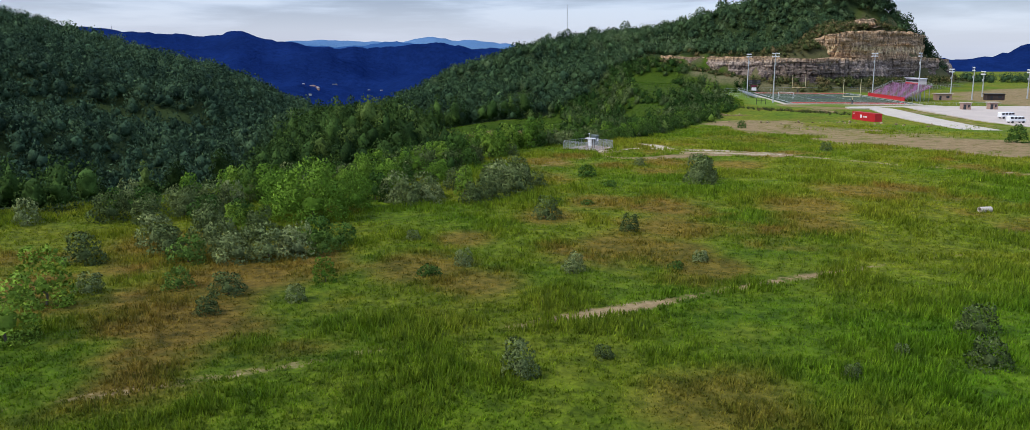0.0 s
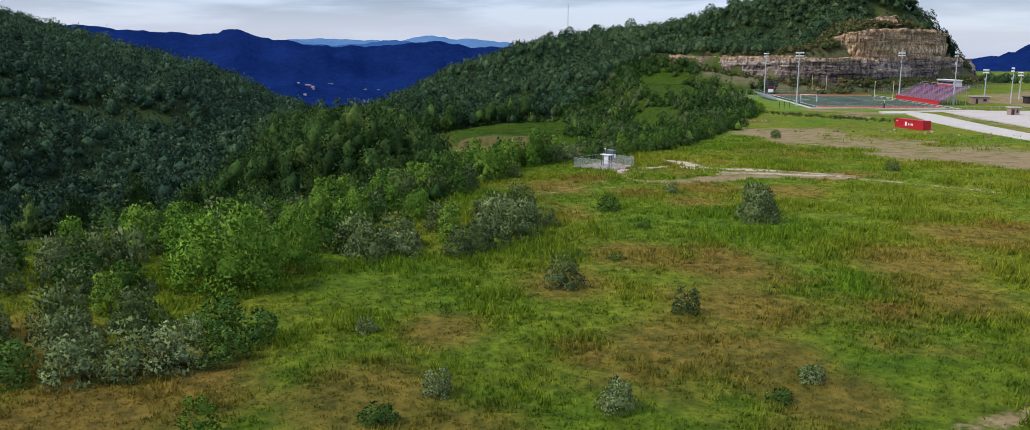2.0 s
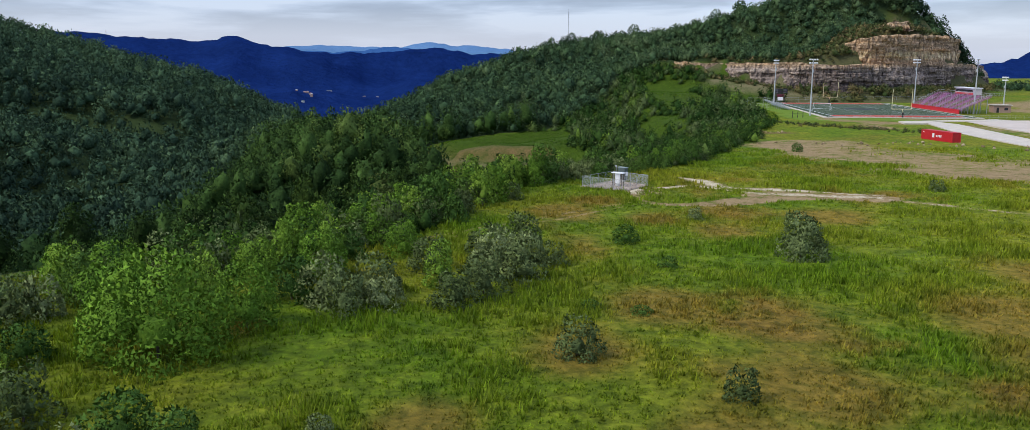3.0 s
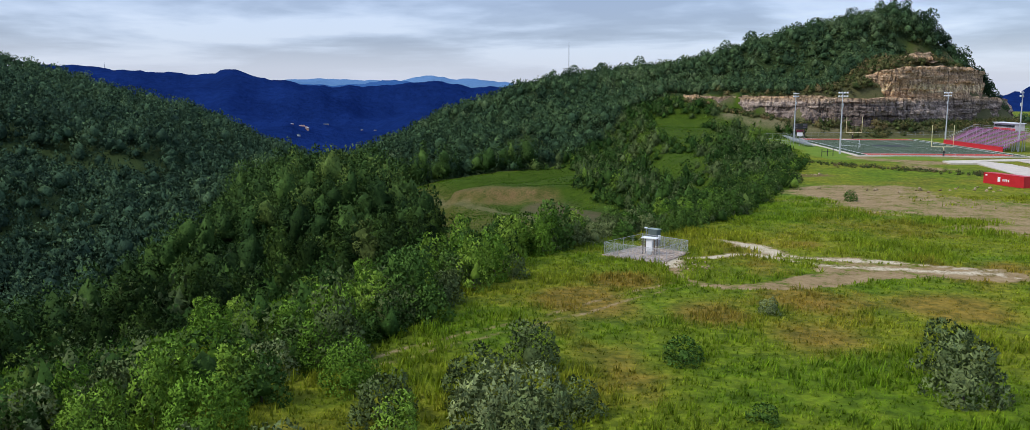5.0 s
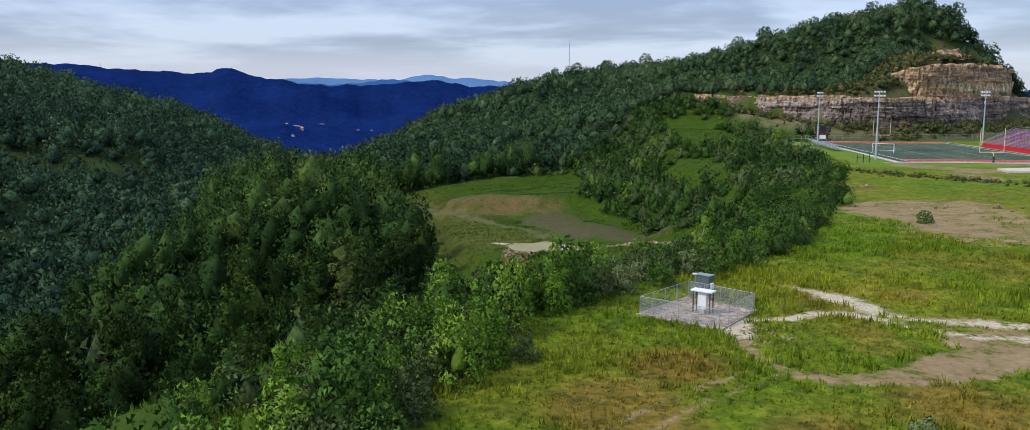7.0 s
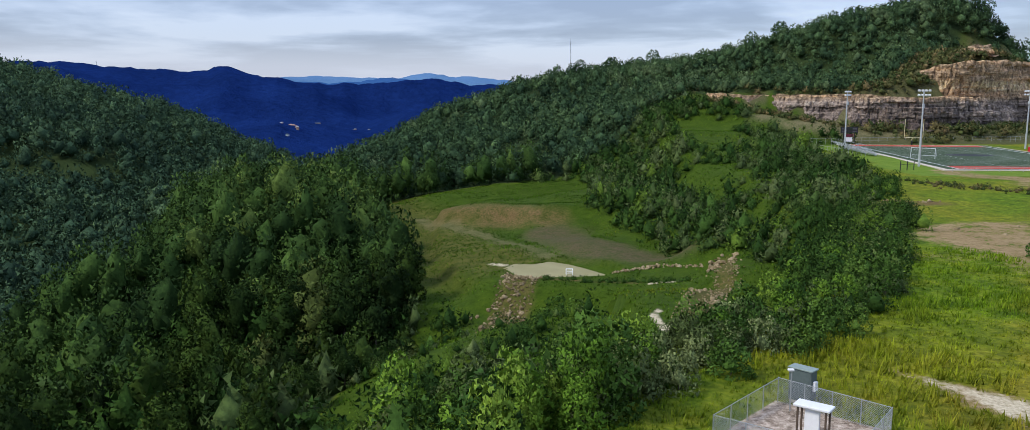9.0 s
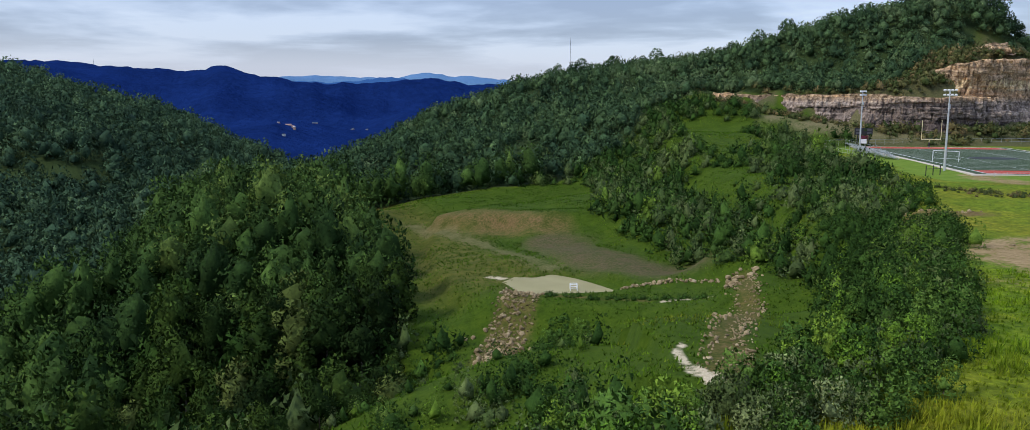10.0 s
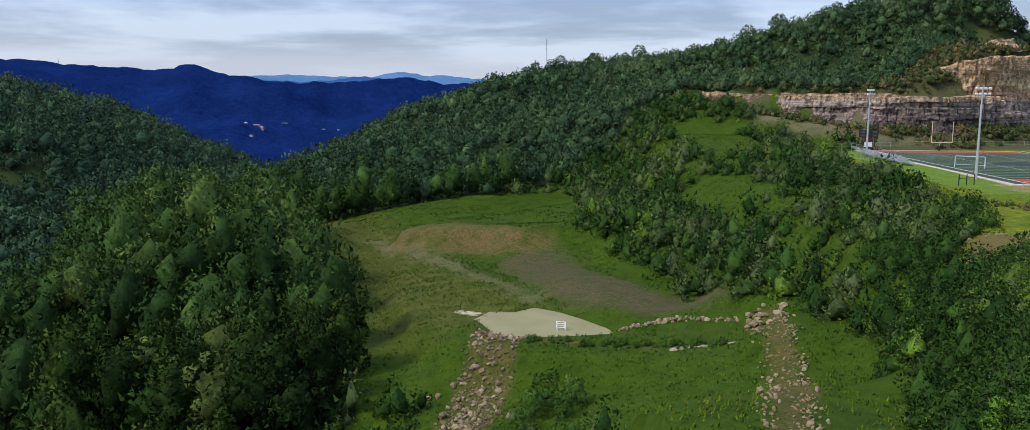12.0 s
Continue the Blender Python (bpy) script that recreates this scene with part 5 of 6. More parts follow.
# ---- highwall cliffs ----
def wall_mesh(line, z0, z1, back, seed, step=0.55, low=False):
    """A blasted rock face along a line: ledges, joints and blocks, leaning back."""
    pts = [Vector(p) for p in line]
    lengths = [(b - a).length for a, b in zip(pts, pts[1:])]
    total = sum(lengths)
    cols, rows = int(total / step), 38
    us = np.linspace(0, total, cols)
    at = np.cumsum([0] + lengths)
    px = np.interp(us, at, [p.x for p in pts])
    py = np.interp(us, at, [p.y for p in pts])
    gx, gy = np.gradient(px), np.gradient(py)
    for _ in range(12):
        gx, gy = np.convolve(np.pad(gx, 4, "edge"), np.ones(9) / 9, "valid"), np.convolve(np.pad(gy, 4, "edge"), np.ones(9) / 9, "valid")
    norm = np.hypot(gx, gy)
    nx, ny = gy / norm, -gx / norm
    zb = np.interp(us / total, np.linspace(0, 1, len(z0)), z0)
    zt = np.interp(us / total, np.linspace(0, 1, len(z1)), z1)
    if low:
        zb = land(px, py) - 1
        zt = np.minimum(zt, zb + 1 + 4.2 * np.sin(np.pi * np.clip(us / total, 0.02, 0.98)) ** 0.6)
    else:
        zb = np.minimum(zb, land(px + nx * 3.5, py + ny * 3.5) - 1.2)
    zt = zt + value_noise(us, us * 0, 6, seed) * 1.0
    s = np.linspace(0, 1, rows)
    U, S = np.meshgrid(us, s)
    Z = zb + (zt - zb) * S
    bed = np.floor(Z / 2.3 + 0.35 * value_noise(U, Z * 0, 9, seed + 8) + 0.6 * value_noise(U * 0.05, Z * 0, 3, seed + 5))
    blocks = np.round(value_noise(U + bed * 37.7, bed * 11.3, 2.6, seed + 1) * 2.5) / 2.5
    ledge = value_noise(bed * 5.1, U * 0.03, 1.0, seed + 2)
    joint = np.abs(value_noise(U + bed * 17.3, bed * 3.1, 1.7, seed + 6)) < 0.10
    out = 0.55 * blocks + 0.9 * ledge + 2.4 * value_noise(U, Z, 14, seed + 3) + 0.7 * value_noise(U, Z, 3.5, seed + 7) + 0.4 * value_noise(U, Z, 1.1, seed + 4) - 0.8 * joint - back * S
    out[0] += 3.0
    X, Y = px + nx * out, py + ny * out
    i = np.arange(rows * cols).reshape(rows, cols)
    quads = np.stack([i[:-1, :-1], i[:-1, 1:], i[1:, 1:], i[1:, :-1]], -1).reshape(-1, 4)
    # a top lip that runs back into the hill
    V = np.stack([X, Y, Z], -1).reshape(-1, 3)
    lip = np.stack([px - nx * (back + 5), py - ny * (back + 5), zt - 0.8], -1)
    k = len(V) + np.arange(cols)
    lipq = np.stack([i[-1, :-1], i[-1, 1:], k[1:], k[:-1]], -1)
    return np.concatenate([V, lip]), np.concatenate([quads, lipq])


def build_cliffs():
    for name, line, z0, z1, back, seed, label in (
            ("cliff_lower", WALL, [13, 9, 4, 2, 1.5, 1, 0], [20, 19.5, 18.5, 18.6, 18.6, 18.4, 15], 2.5, 61, "lower quarry face of layered grey brown sandstone"),
            ("cliff_upper", LEDGE, [16, 16, 16.5, 16, 15.5], [31, 34.4, 35, 35.4, 35.4, 35, 32], 3, 71, "upper quarry face of tan layered sandstone"),
            ("cliff_cap", [(207, 549), (216, 546), (227, 552), (237, 563), (243, 573)], [40, 42, 42, 41], [60, 60, 60, 60, 60], 1.5, 81, "small weathered rock outcrop near the hilltop")):
        V, F = wall_mesh(line, z0, z1, back, seed, low=name == "cliff_cap")
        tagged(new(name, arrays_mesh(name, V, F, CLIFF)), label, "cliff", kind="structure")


build_cliffs()


# ---- dam, pool and riprap ----
def boulder(seed):
    bm = bmesh.new()
    bmesh.ops.create_icosphere(bm, subdivisions=1, radius=0.5)
    r = random.Random(seed)
    sx, sy, sz = r.uniform(.8, 1.3), r.uniform(.7, 1.0), r.uniform(.45, .7)
    for v in bm.verts:
        v.co *= r.uniform(0.78, 1.12)
        v.co = Vector((v.co.x * sx, v.co.y * sy, v.co.z * sz))
    return bm_mesh("rock", bm, STONE)


def build_stones():
    r = random.Random(15)
    shapes = [boulder(k) for k in range(7)]

    def heap(name, label, places):
        """A spread of single rocks resting on the ground."""
        ob = thing(name, label, "rocks", Matrix.Translation(Vector(places[0][:2] + (ground_z(*places[0][:2]),))))
        inv = ob.matrix_world.inverted()
        for x, y, s in places:
            o = new("rock", r.choice(shapes))
            o.parent = ob
            o.matrix_basis = inv @ Matrix.LocRotScale((x, y, ground_z(x, y) + r.uniform(0.02, 0.3) * s), Euler((r.uniform(-.9, .9), r.uniform(-.9, .9), r.uniform(0, 6.3))), (s, s * r.uniform(0.7, 1.1), s * r.uniform(0.8, 1.4)))
        return ob

    def rubble(ob, count, at):
        """Small broken stone between the larger rocks, joined."""
        q = np.random.RandomState(count)
        inv, V, F, n = ob.matrix_world.inverted(), [], [], 0
        for _ in range(count):
            x, y, s = at()
            me = shapes[q.randint(7)]
            m = inv @ Matrix.LocRotScale((x, y, ground_z(x, y) + 0.12 * s), Euler(q.uniform(-1, 1, 3)), (s, s * q.uniform(0.7, 1.1), s * q.uniform(0.8, 1.3)))
            V += [m @ v.co for v in me.vertices]
            F += [[n + i for i in f.vertices] for f in me.polygons]
            n += len(me.vertices)
        part_ob = new("rubble", arrays_mesh("rubble", V, F, STONE))
        part_ob.parent = ob
        tagged(part_ob, kind="stuff")
    chute = heap("riprap_chute", "pale limestone riprap spilling down from the pool",
         [(2.0 - 9 * t + r.gauss(0, 2.3), 319 - 38 * t, r.triangular(0.4, 1.4, 0.6)) for t in (r.random() ** 1.15 for _ in range(300))])
    ditch = [Vector(p) for p in DITCH]

    def down_chute():
        t = r.random()
        return 2.0 - 9 * t + r.uniform(-4.2, 4.2), 319 - 38 * t, r.triangular(0.25, 0.8, 0.4)
    rubble(chute, 700, down_chute)

    def along(line, t):
        k = min(int(t * (len(line) - 1)), len(line) - 2)
        return line[k].lerp(line[k + 1], t * (len(line) - 1) - k)
    places = []
    for _ in range(240):
        p = along(ditch, r.random())
        places.append((p.x + r.choice((-1.9, 2.0, 2.0)) + r.gauss(0, 0.5), p.y + r.uniform(-1, 1), r.triangular(0.25, 1.0, 0.35)))
    places += [(42 + r.uniform(-3, 3), 312 + r.uniform(-3, 3), r.uniform(0.8, 1.8)) for _ in range(35)]
    lined = heap("rock_lined_ditch", "drainage ditch lined with tan limestone rocks", places)

    def in_ditch():
        p = along(ditch, r.random())
        return p.x + r.choice((-1.9, 1.9, 0.6)) + r.gauss(0, 0.6), p.y + r.uniform(-1, 1), r.triangular(0.2, 0.6, 0.3)
    rubble(lined, 420, in_ditch)
    arc = [Vector(p) for p in ((19.5, 314), (23.5, 315.7), (28, 317), (32.5, 316.2), (39, 314))]
    heap("stone_row", "row of pale stones edging the dam crest",
         [(p.x + r.uniform(-.8, .8), p.y + r.uniform(-.8, .8), r.triangular(0.35, 1.1, 0.5)) for p in (along(arc, r.random()) for _ in range(120))])
    berm = [Vector(p) for p in ((74, 268), (88, 262), (100, 268), (112, 262), (122, 250))]
    heap("boulder_line", "scattered pale boulders along the earth bank",
         [(p.x + r.gauss(0, 4), p.y + r.gauss(0, 4), r.triangular(0.3, 1.5, 0.5)) for p in (along(berm, r.random()) for _ in range(44))])
    heap("gravel_stones", "loose pale stones beside the fenced enclosure",
         [(r.uniform(17, 23), r.uniform(177, 183), r.uniform(0.12, 0.4)) for _ in range(110)])
    rim = [Vector(p) for p in ((67, 307.5), (71, 304.5), (76, 303), (83, 304))]
    heap("rim_stones", "pale stones at the edge of the bare ground",
         [(p.x + r.uniform(-.7, .7), p.y + r.uniform(-.7, .7), r.uniform(0.3, 0.9)) for p in (along(rim, r.random()) for _ in range(40))])


build_stones()


def build_pool():
    m, t, b = surface("muddy_water", 0.5, 0.03)
    p = node(t, "ShaderNodeTexCoord").outputs["Object"]
    t.links.new(ramp(t, noise_tex(t, 0.15, 4, 0.5, p), [(0.3, (0.28, 0.255, 0.125)), (0.7, (0.33, 0.30, 0.155))]), b.inputs["Base Color"])
    bump(t, b, noise_tex(t, 2.5, 3, 0.5, p), 0.05, 0.05)
    bm = bmesh.new()
    mid = Vector((8, 324))
    bm.faces.new([bm.verts.new((*(mid + (Vector(p) - mid) * 1.1), -19.4)) for p in POOL])
    tagged(new("water", bm_mesh("water", bm, m)), "small pool of still muddy khaki water", "water", kind="structure")
    # overflow riser standing in the pool
    ob = thing("overflow_riser", "white box riser of metal bars in the pool", "drain", Matrix.Translation((11.2, 321, -19.6)))
    for sx in (-0.7, 0.7):
        for sy in (-0.7, 0.7):
            part("post", rodded((sx, sy, 0), (sx, sy, 1.5), 0.07), WHITE, ob)
    for z in (0.75, 1.45):
        for a, c in (((-.7, -.7), (.7, -.7)), ((.7, -.7), (.7, .7)), ((.7, .7), (-.7, .7)), ((-.7, .7), (-.7, -.7))):
            part("rail", rodded((*a, z), (*c, z), 0.07), WHITE, ob)


build_pool()


# ---- fenced enclosure with the white shelter ----
def chain_link():
    m, t, b = surface("chain_link", 0.5, 0.3)
    b.inputs["Base Color"].default_value, b.inputs["Metallic"].default_value = (0.42, 0.44, 0.45, 1), 0.4
    return m


CHAIN = chain_link()


def wire_bm(length, height, mesh=0.14, r=0.006):
    """A chain-link net: two families of slanting wires, flat and thin."""
    V, F = [], []
    steps = int((length + height) / mesh)
    for s in (1, -1):
        for k in range(steps):
            o = k * mesh - (height if s > 0 else 0)
            x0, z0, x1, z1 = (o, 0, o + height, height) if s > 0 else (o, 0, o - height, height)
            if s > 0:
                if x0 < 0: z0, x0 = -x0, 0
                if x1 > length: z1, x1 = height - (x1 - length), length
            else:
                if x0 > length: z0, x0 = x0 - length, length
                if x1 < 0: z1, x1 = height + x1, 0
            if z1 - z0 < 0.05:
                continue
            n = len(V)
            V += [(x0 - r * 1.4, -r, z0), (x0 + r * 1.4, r, z0), (x1 + r * 1.4, r, z1), (x1 - r * 1.4, -r, z1)]
            F.append((n, n + 1, n + 2, n + 3))
    return arrays_mesh("netting", V, F, CHAIN)


def build_enclosure():
    c = [Vector((10.8, 187.4)), Vector((17.1, 182.4)), Vector((21.9, 188.6)), Vector((16.7, 194.0))]
    z = -0.55
    high = 1.95
    ob = thing("chain_link_fence", "square galvanised chain-link fence round a gravel pad", "fence", Matrix.Translation((c[0].x, c[0].y, z)))
    o = Vector((c[0].x, c[0].y, 0))
    for a, b in zip(c, c[1:] + c[:1]):
        length = (b - a).length
        n = 4
        for k in range(n):
            p = a.lerp(b, k / n).to_3d() - o
            part("post", rodded(p - Vector((0, 0, .3)), p + Vector((0, 0, high + 0.04)), 0.034), STEEL, ob)
        p, q = a.to_3d() - o, b.to_3d() - o
        part("top_rail", rodded(p + Vector((0, 0, high)), q + Vector((0, 0, high)), 0.024), STEEL, ob)
        part("bottom_wire", rodded(p + Vector((0, 0, .08)), q + Vector((0, 0, .08)), 0.012), STEEL, ob)
        net = new("netting", wire_bm(length, high))
        net.parent = ob
        net.matrix_basis = Matrix.Translation(p) @ Matrix.Rotation(math.atan2(b.y - a.y, b.x - a.x), 4, "Z")
    # gravel pad
    bm = bmesh.new()
    vs = [bm.verts.new((v.x, v.y, ground_z(v.x, v.y) + 0.10)) for v in (c[0].lerp(c[2], -.03), c[1].lerp(c[3], -.06), c[2].lerp(c[0], -.03), c[3].lerp(c[1], -.03))]
    f = bm.faces.new(vs)
    bmesh.ops.extrude_face_region(bm, geom=[f])
    for v in vs:
        v.co.z -= 0.5
    m, t, b = surface("crushed_stone", 0.95, 0.1)
    p = node(t, "ShaderNodeTexCoord").outputs["Object"]
    t.links.new(ramp(t, noise_tex(t, 1.6, 6, 0.85, p), [(0.38, (0.13, 0.10, 0.07)), (0.49, (0.32, 0.25, 0.19)), (0.62, (0.58, 0.49, 0.39))]), b.inputs["Base Color"])
    tagged(new("pavement", bm_mesh("pavement", bm, m)), "pad of crushed pale stone inside the fence", "gravel pad", kind="structure")
    # white shelter: roof board on two posts with a white panel below
    ob = thing("shelter_stand", "white roofed stand with a white meter panel on dark posts", "meter stand", Matrix.Translation((16.75, 187.5, z + 0.15)) @ Matrix.Rotation(radians(-38), 4, "Z") @ Matrix.Diagonal((0.83, 0.83, 1, 1)))
    part("roof", boxed(-1.3, 1.3, -0.65, 0.65, 2.25, 2.40, bevel=0.03), WHITE, ob, "white metal roof sheet")
    for x in (-1.0, 1.0):
        for y in (-0.45, 0.45):
            part("post", boxed(x - .06, x + .06, y - .06, y + .06, -.3, 2.25), WOOD, ob)
    part("panel", boxed(-0.55, 0.5, -0.3, -0.05, 0.6, 2.2, bevel=0.02), WHITE, ob, "tall white cabinet panel")
    part("foot", boxed(-0.3, 0.3, -0.3, 0.05, -0.1, 0.6, bevel=0.02), GREY, ob)
    ob = thing("control_cabinet", "tall grey green electrical cabinet with a flat top", "cabinet", Matrix.Translation((18.35, 194.1, z + 0.1)) @ Matrix.Rotation(radians(-46), 4, "Z") @ Matrix.Diagonal((0.83, 0.83, 0.92, 1)))
    part("body", boxed(-0.95, 0.95, -0.5, 0.5, 0.3, 2.65, bevel=0.03), GREENBOX, ob)
    part("lid", boxed(-1.05, 1.05, -0.6, 0.6, 2.65, 2.75, bevel=0.02), plain("pale_green_lid", (0.25, 0.31, 0.28), 0.5), ob, "pale green lid")
    part("plinth", boxed(-0.9, 0.9, -0.45, 0.45, -0.3, 0.3), CONCRETE, ob)
    part("door", boxed(-0.85, 0.85, -0.53, -0.5, 0.45, 2.55), GREENBOX, ob)
    part("meter", boxed(0.95, 1.2, -0.25, 0.25, 1.2, 1.9, bevel=0.03), WHITE, ob, "small white meter box")
    ob = thing("lamp_post", "slim galvanised pole with a small lamp", "pole", Matrix.Translation((17.0, 192.4, z)))
    part("pole", rodded((0, 0, -.2), (0, 0, 3.0), 0.05), STEEL, ob)
    part("lamp_head", boxed(-0.25, 0.15, -0.12, 0.12, 2.95, 3.1, bevel=0.03), WHITE, ob)


build_enclosure()


# ---- stadium ----
FIELD = Matrix.Translation(FIELD_AT) @ Matrix.Rotation(radians(FIELD_TURN), 4, "Z")


def slab(name, label, category, corners, z, thick, material, m=None):
    bm = bmesh.new()
    vs = [bm.verts.new((*p, z)) for p in corners]
    f = bm.faces.new(vs)
    r = bmesh.ops.extrude_face_region(bm, geom=[f])
    for g in r["geom"]:
        if isinstance(g, bmesh.types.BMVert):
            g.co.z -= thick
    bmesh.ops.recalc_face_normals(bm, faces=bm.faces[:])
    ob = new(name, bm_mesh(name, bm, material))
    if m is not None:
        ob.matrix_world = m
    return tagged(ob, label, category, kind="structure")


def build_field():
    slab("pavement_border", "pale concrete walk round the football field", "pavement", [(-29, -58), (29, -58), (29, 58), (-29, 58)], 0.10, 0.9, CONCRETE, FIELD)
    turf = slab("football_field", "green artificial turf football field with red end zones", "football field", [(-27.4, -56), (27.4, -56), (27.4, 56), (-27.4, 56)], 0.16, 0.06, TURF, FIELD)
    for s in (-1, 1):
        part("end_zone", boxed(-24.4, 24.4, min(s * 45.7, s * 54.8), max(s * 45.7, s * 54.8), 0.16, 0.185), plain("red_turf", (0.42, 0.06, 0.035), 0.9), turf, "red artificial turf end zone")
        part("side_line", boxed(s * 24.4 - .15, s * 24.4 + .15, -54.9, 54.9, 0.16, 0.19), WHITE, turf)
        part("end_line", boxed(-24.4, 24.4, s * 54.9 - .15, s * 54.9 + .15, 0.16, 0.192), WHITE, turf)
    for k in range(-10, 11):
        part("yard_line", boxed(-24.2, 24.2, k * 4.57 - .05, k * 4.57 + .05, 0.16, 0.186), CHALK, turf)
    bm = bmesh.new()
    for k in range(-20, 21):
        for x in (-8.5, 8.5):
            box(bm, x - .3, x + .3, k * 2.28 - .1, k * 2.28 + .1, 0.16, 0.188)
    part("hash_marks", bm, WHITE, turf)
    bm = bmesh.new()
    bmesh.ops.create_cone(bm, cap_ends=True, segments=24, radius1=5, radius2=5, depth=0.03, matrix=Matrix.Translation((0, 0, 0.18)) @ Matrix.Diagonal((1.5, 1, 1, 1)))
    part("emblem", bm, DARK, turf, "dark oval emblem")


build_field()


def goal(a, s):
    ob = thing("goal_post", "white football goal post with a padded curved base", "goal post", FIELD @ pose(0, a, 0.1, 0, 0, 0 if s > 0 else 180), "goal posts")
    bm = rodded((0, 1.8, -.3), (0, 1.8, 2.2), 0.14)
    rod(bm, (0, 1.8, 2.2), (0, 1.2, 2.9), 0.12)
    rod(bm, (0, 1.2, 2.9), (0, 0, 3.05), 0.12)
    part("support", bm, CREAM, ob)
    part("pad", rodded((0, 1.8, 0), (0, 1.8, 1.9), 0.32), DARK, ob, "black padding")
    part("crossbar", rodded((-3.55, 0, 3.05), (3.55, 0, 3.05), 0.11), CREAM, ob)
    for x in (-3.55, 3.55):
        part("upright", rodded((x, 0, 3.05), (x, 0, 10.5), 0.1), CREAM, ob)


CREAM = plain("cream_goal_paint", (0.68, 0.62, 0.36), 0.5, vary=0.05)
goal(54.8, 1)
goal(-54.8, -1)


def soccer_goal(x, y, turn):
    ob = thing("soccer_goal", "white tubular soccer goal at the field's edge", "soccer goal", Matrix.Translation((x, y, ground_z(x, y) + 0.9)) @ Matrix.Rotation(radians(turn), 4, "Z"))
    for s in (-3.66, 3.66):
        part("post", rodded((s, 0, -1), (s, 0, 2.44), 0.08), WHITE, ob)
        part("side_stay", rodded((s, 0, 2.44), (s, 2, 0), 0.05), WHITE, ob)
        part("side_base", rodded((s, 0, 0), (s, 2, 0), 0.05), WHITE, ob)
    part("crossbar", rodded((-3.66, 0, 2.44), (3.66, 0, 2.44), 0.08), WHITE, ob)
    part("back_bar", rodded((-3.66, 2, 0), (3.66, 2, 0), 0.05), WHITE, ob)


def dark_rack(x, y):
    ob = thing("post_rack", "row of three dark posts on the lawn", "posts", Matrix.Translation((x, y, ground_z(x, y))) @ Matrix.Rotation(radians(20), 4, "Z"))
    for k in (-1, 0, 1):
        part("post", rodded((k * 2.4, 0, -.3), (k * 2.4, 0, 2.6), 0.12), DARK, ob)
    part("bar", rodded((-2.4, 0, 1.7), (2.4, 0, 1.7), 0.06), DARK, ob)


def floodlight(x, y, high=22.0):
    ob = thing("stadium_floodlight", "tall grey steel stadium floodlight mast", "floodlight", Matrix.Translation((x, y, ground_z(x, y))) @ Matrix.Rotation(math.atan2(FIELD_AT.y - y, FIELD_AT.x - x) - math.pi / 2, 4, "Z"), "stadium floodlights")
    part("mast", rodded((0, 0, -1), (0, 0, high), 0.34, 0.16, sides=10), GREY, ob)
    for z in (high - 0.3, high - 1.6):
        bar = part("crossarm", boxed(-1.7, 1.7, -.08, .08, z - .08, z + .08), GREY, ob)
        for k in range(4):
            part("lamp", boxed(-1.65 + k * .95, -1.2 + k * .95 + .15, 0.08, 0.55, z - .25, z + .35, bevel=0.05), WHITE, bar)
    part("ballast_box", boxed(-.3, .3, .2, .6, high - 5.2, high - 4), GREY, ob)


for fx, fy in ((116.5, 384), (127.5, 468), (185, 391), (193, 460)):
    floodlight(fx, fy)
for fx, fy, high in ((225, 440, 14), (218, 406, 15.5), (237, 432, 13), (251, 417, 14)):
    floodlight(fx, fy, high)


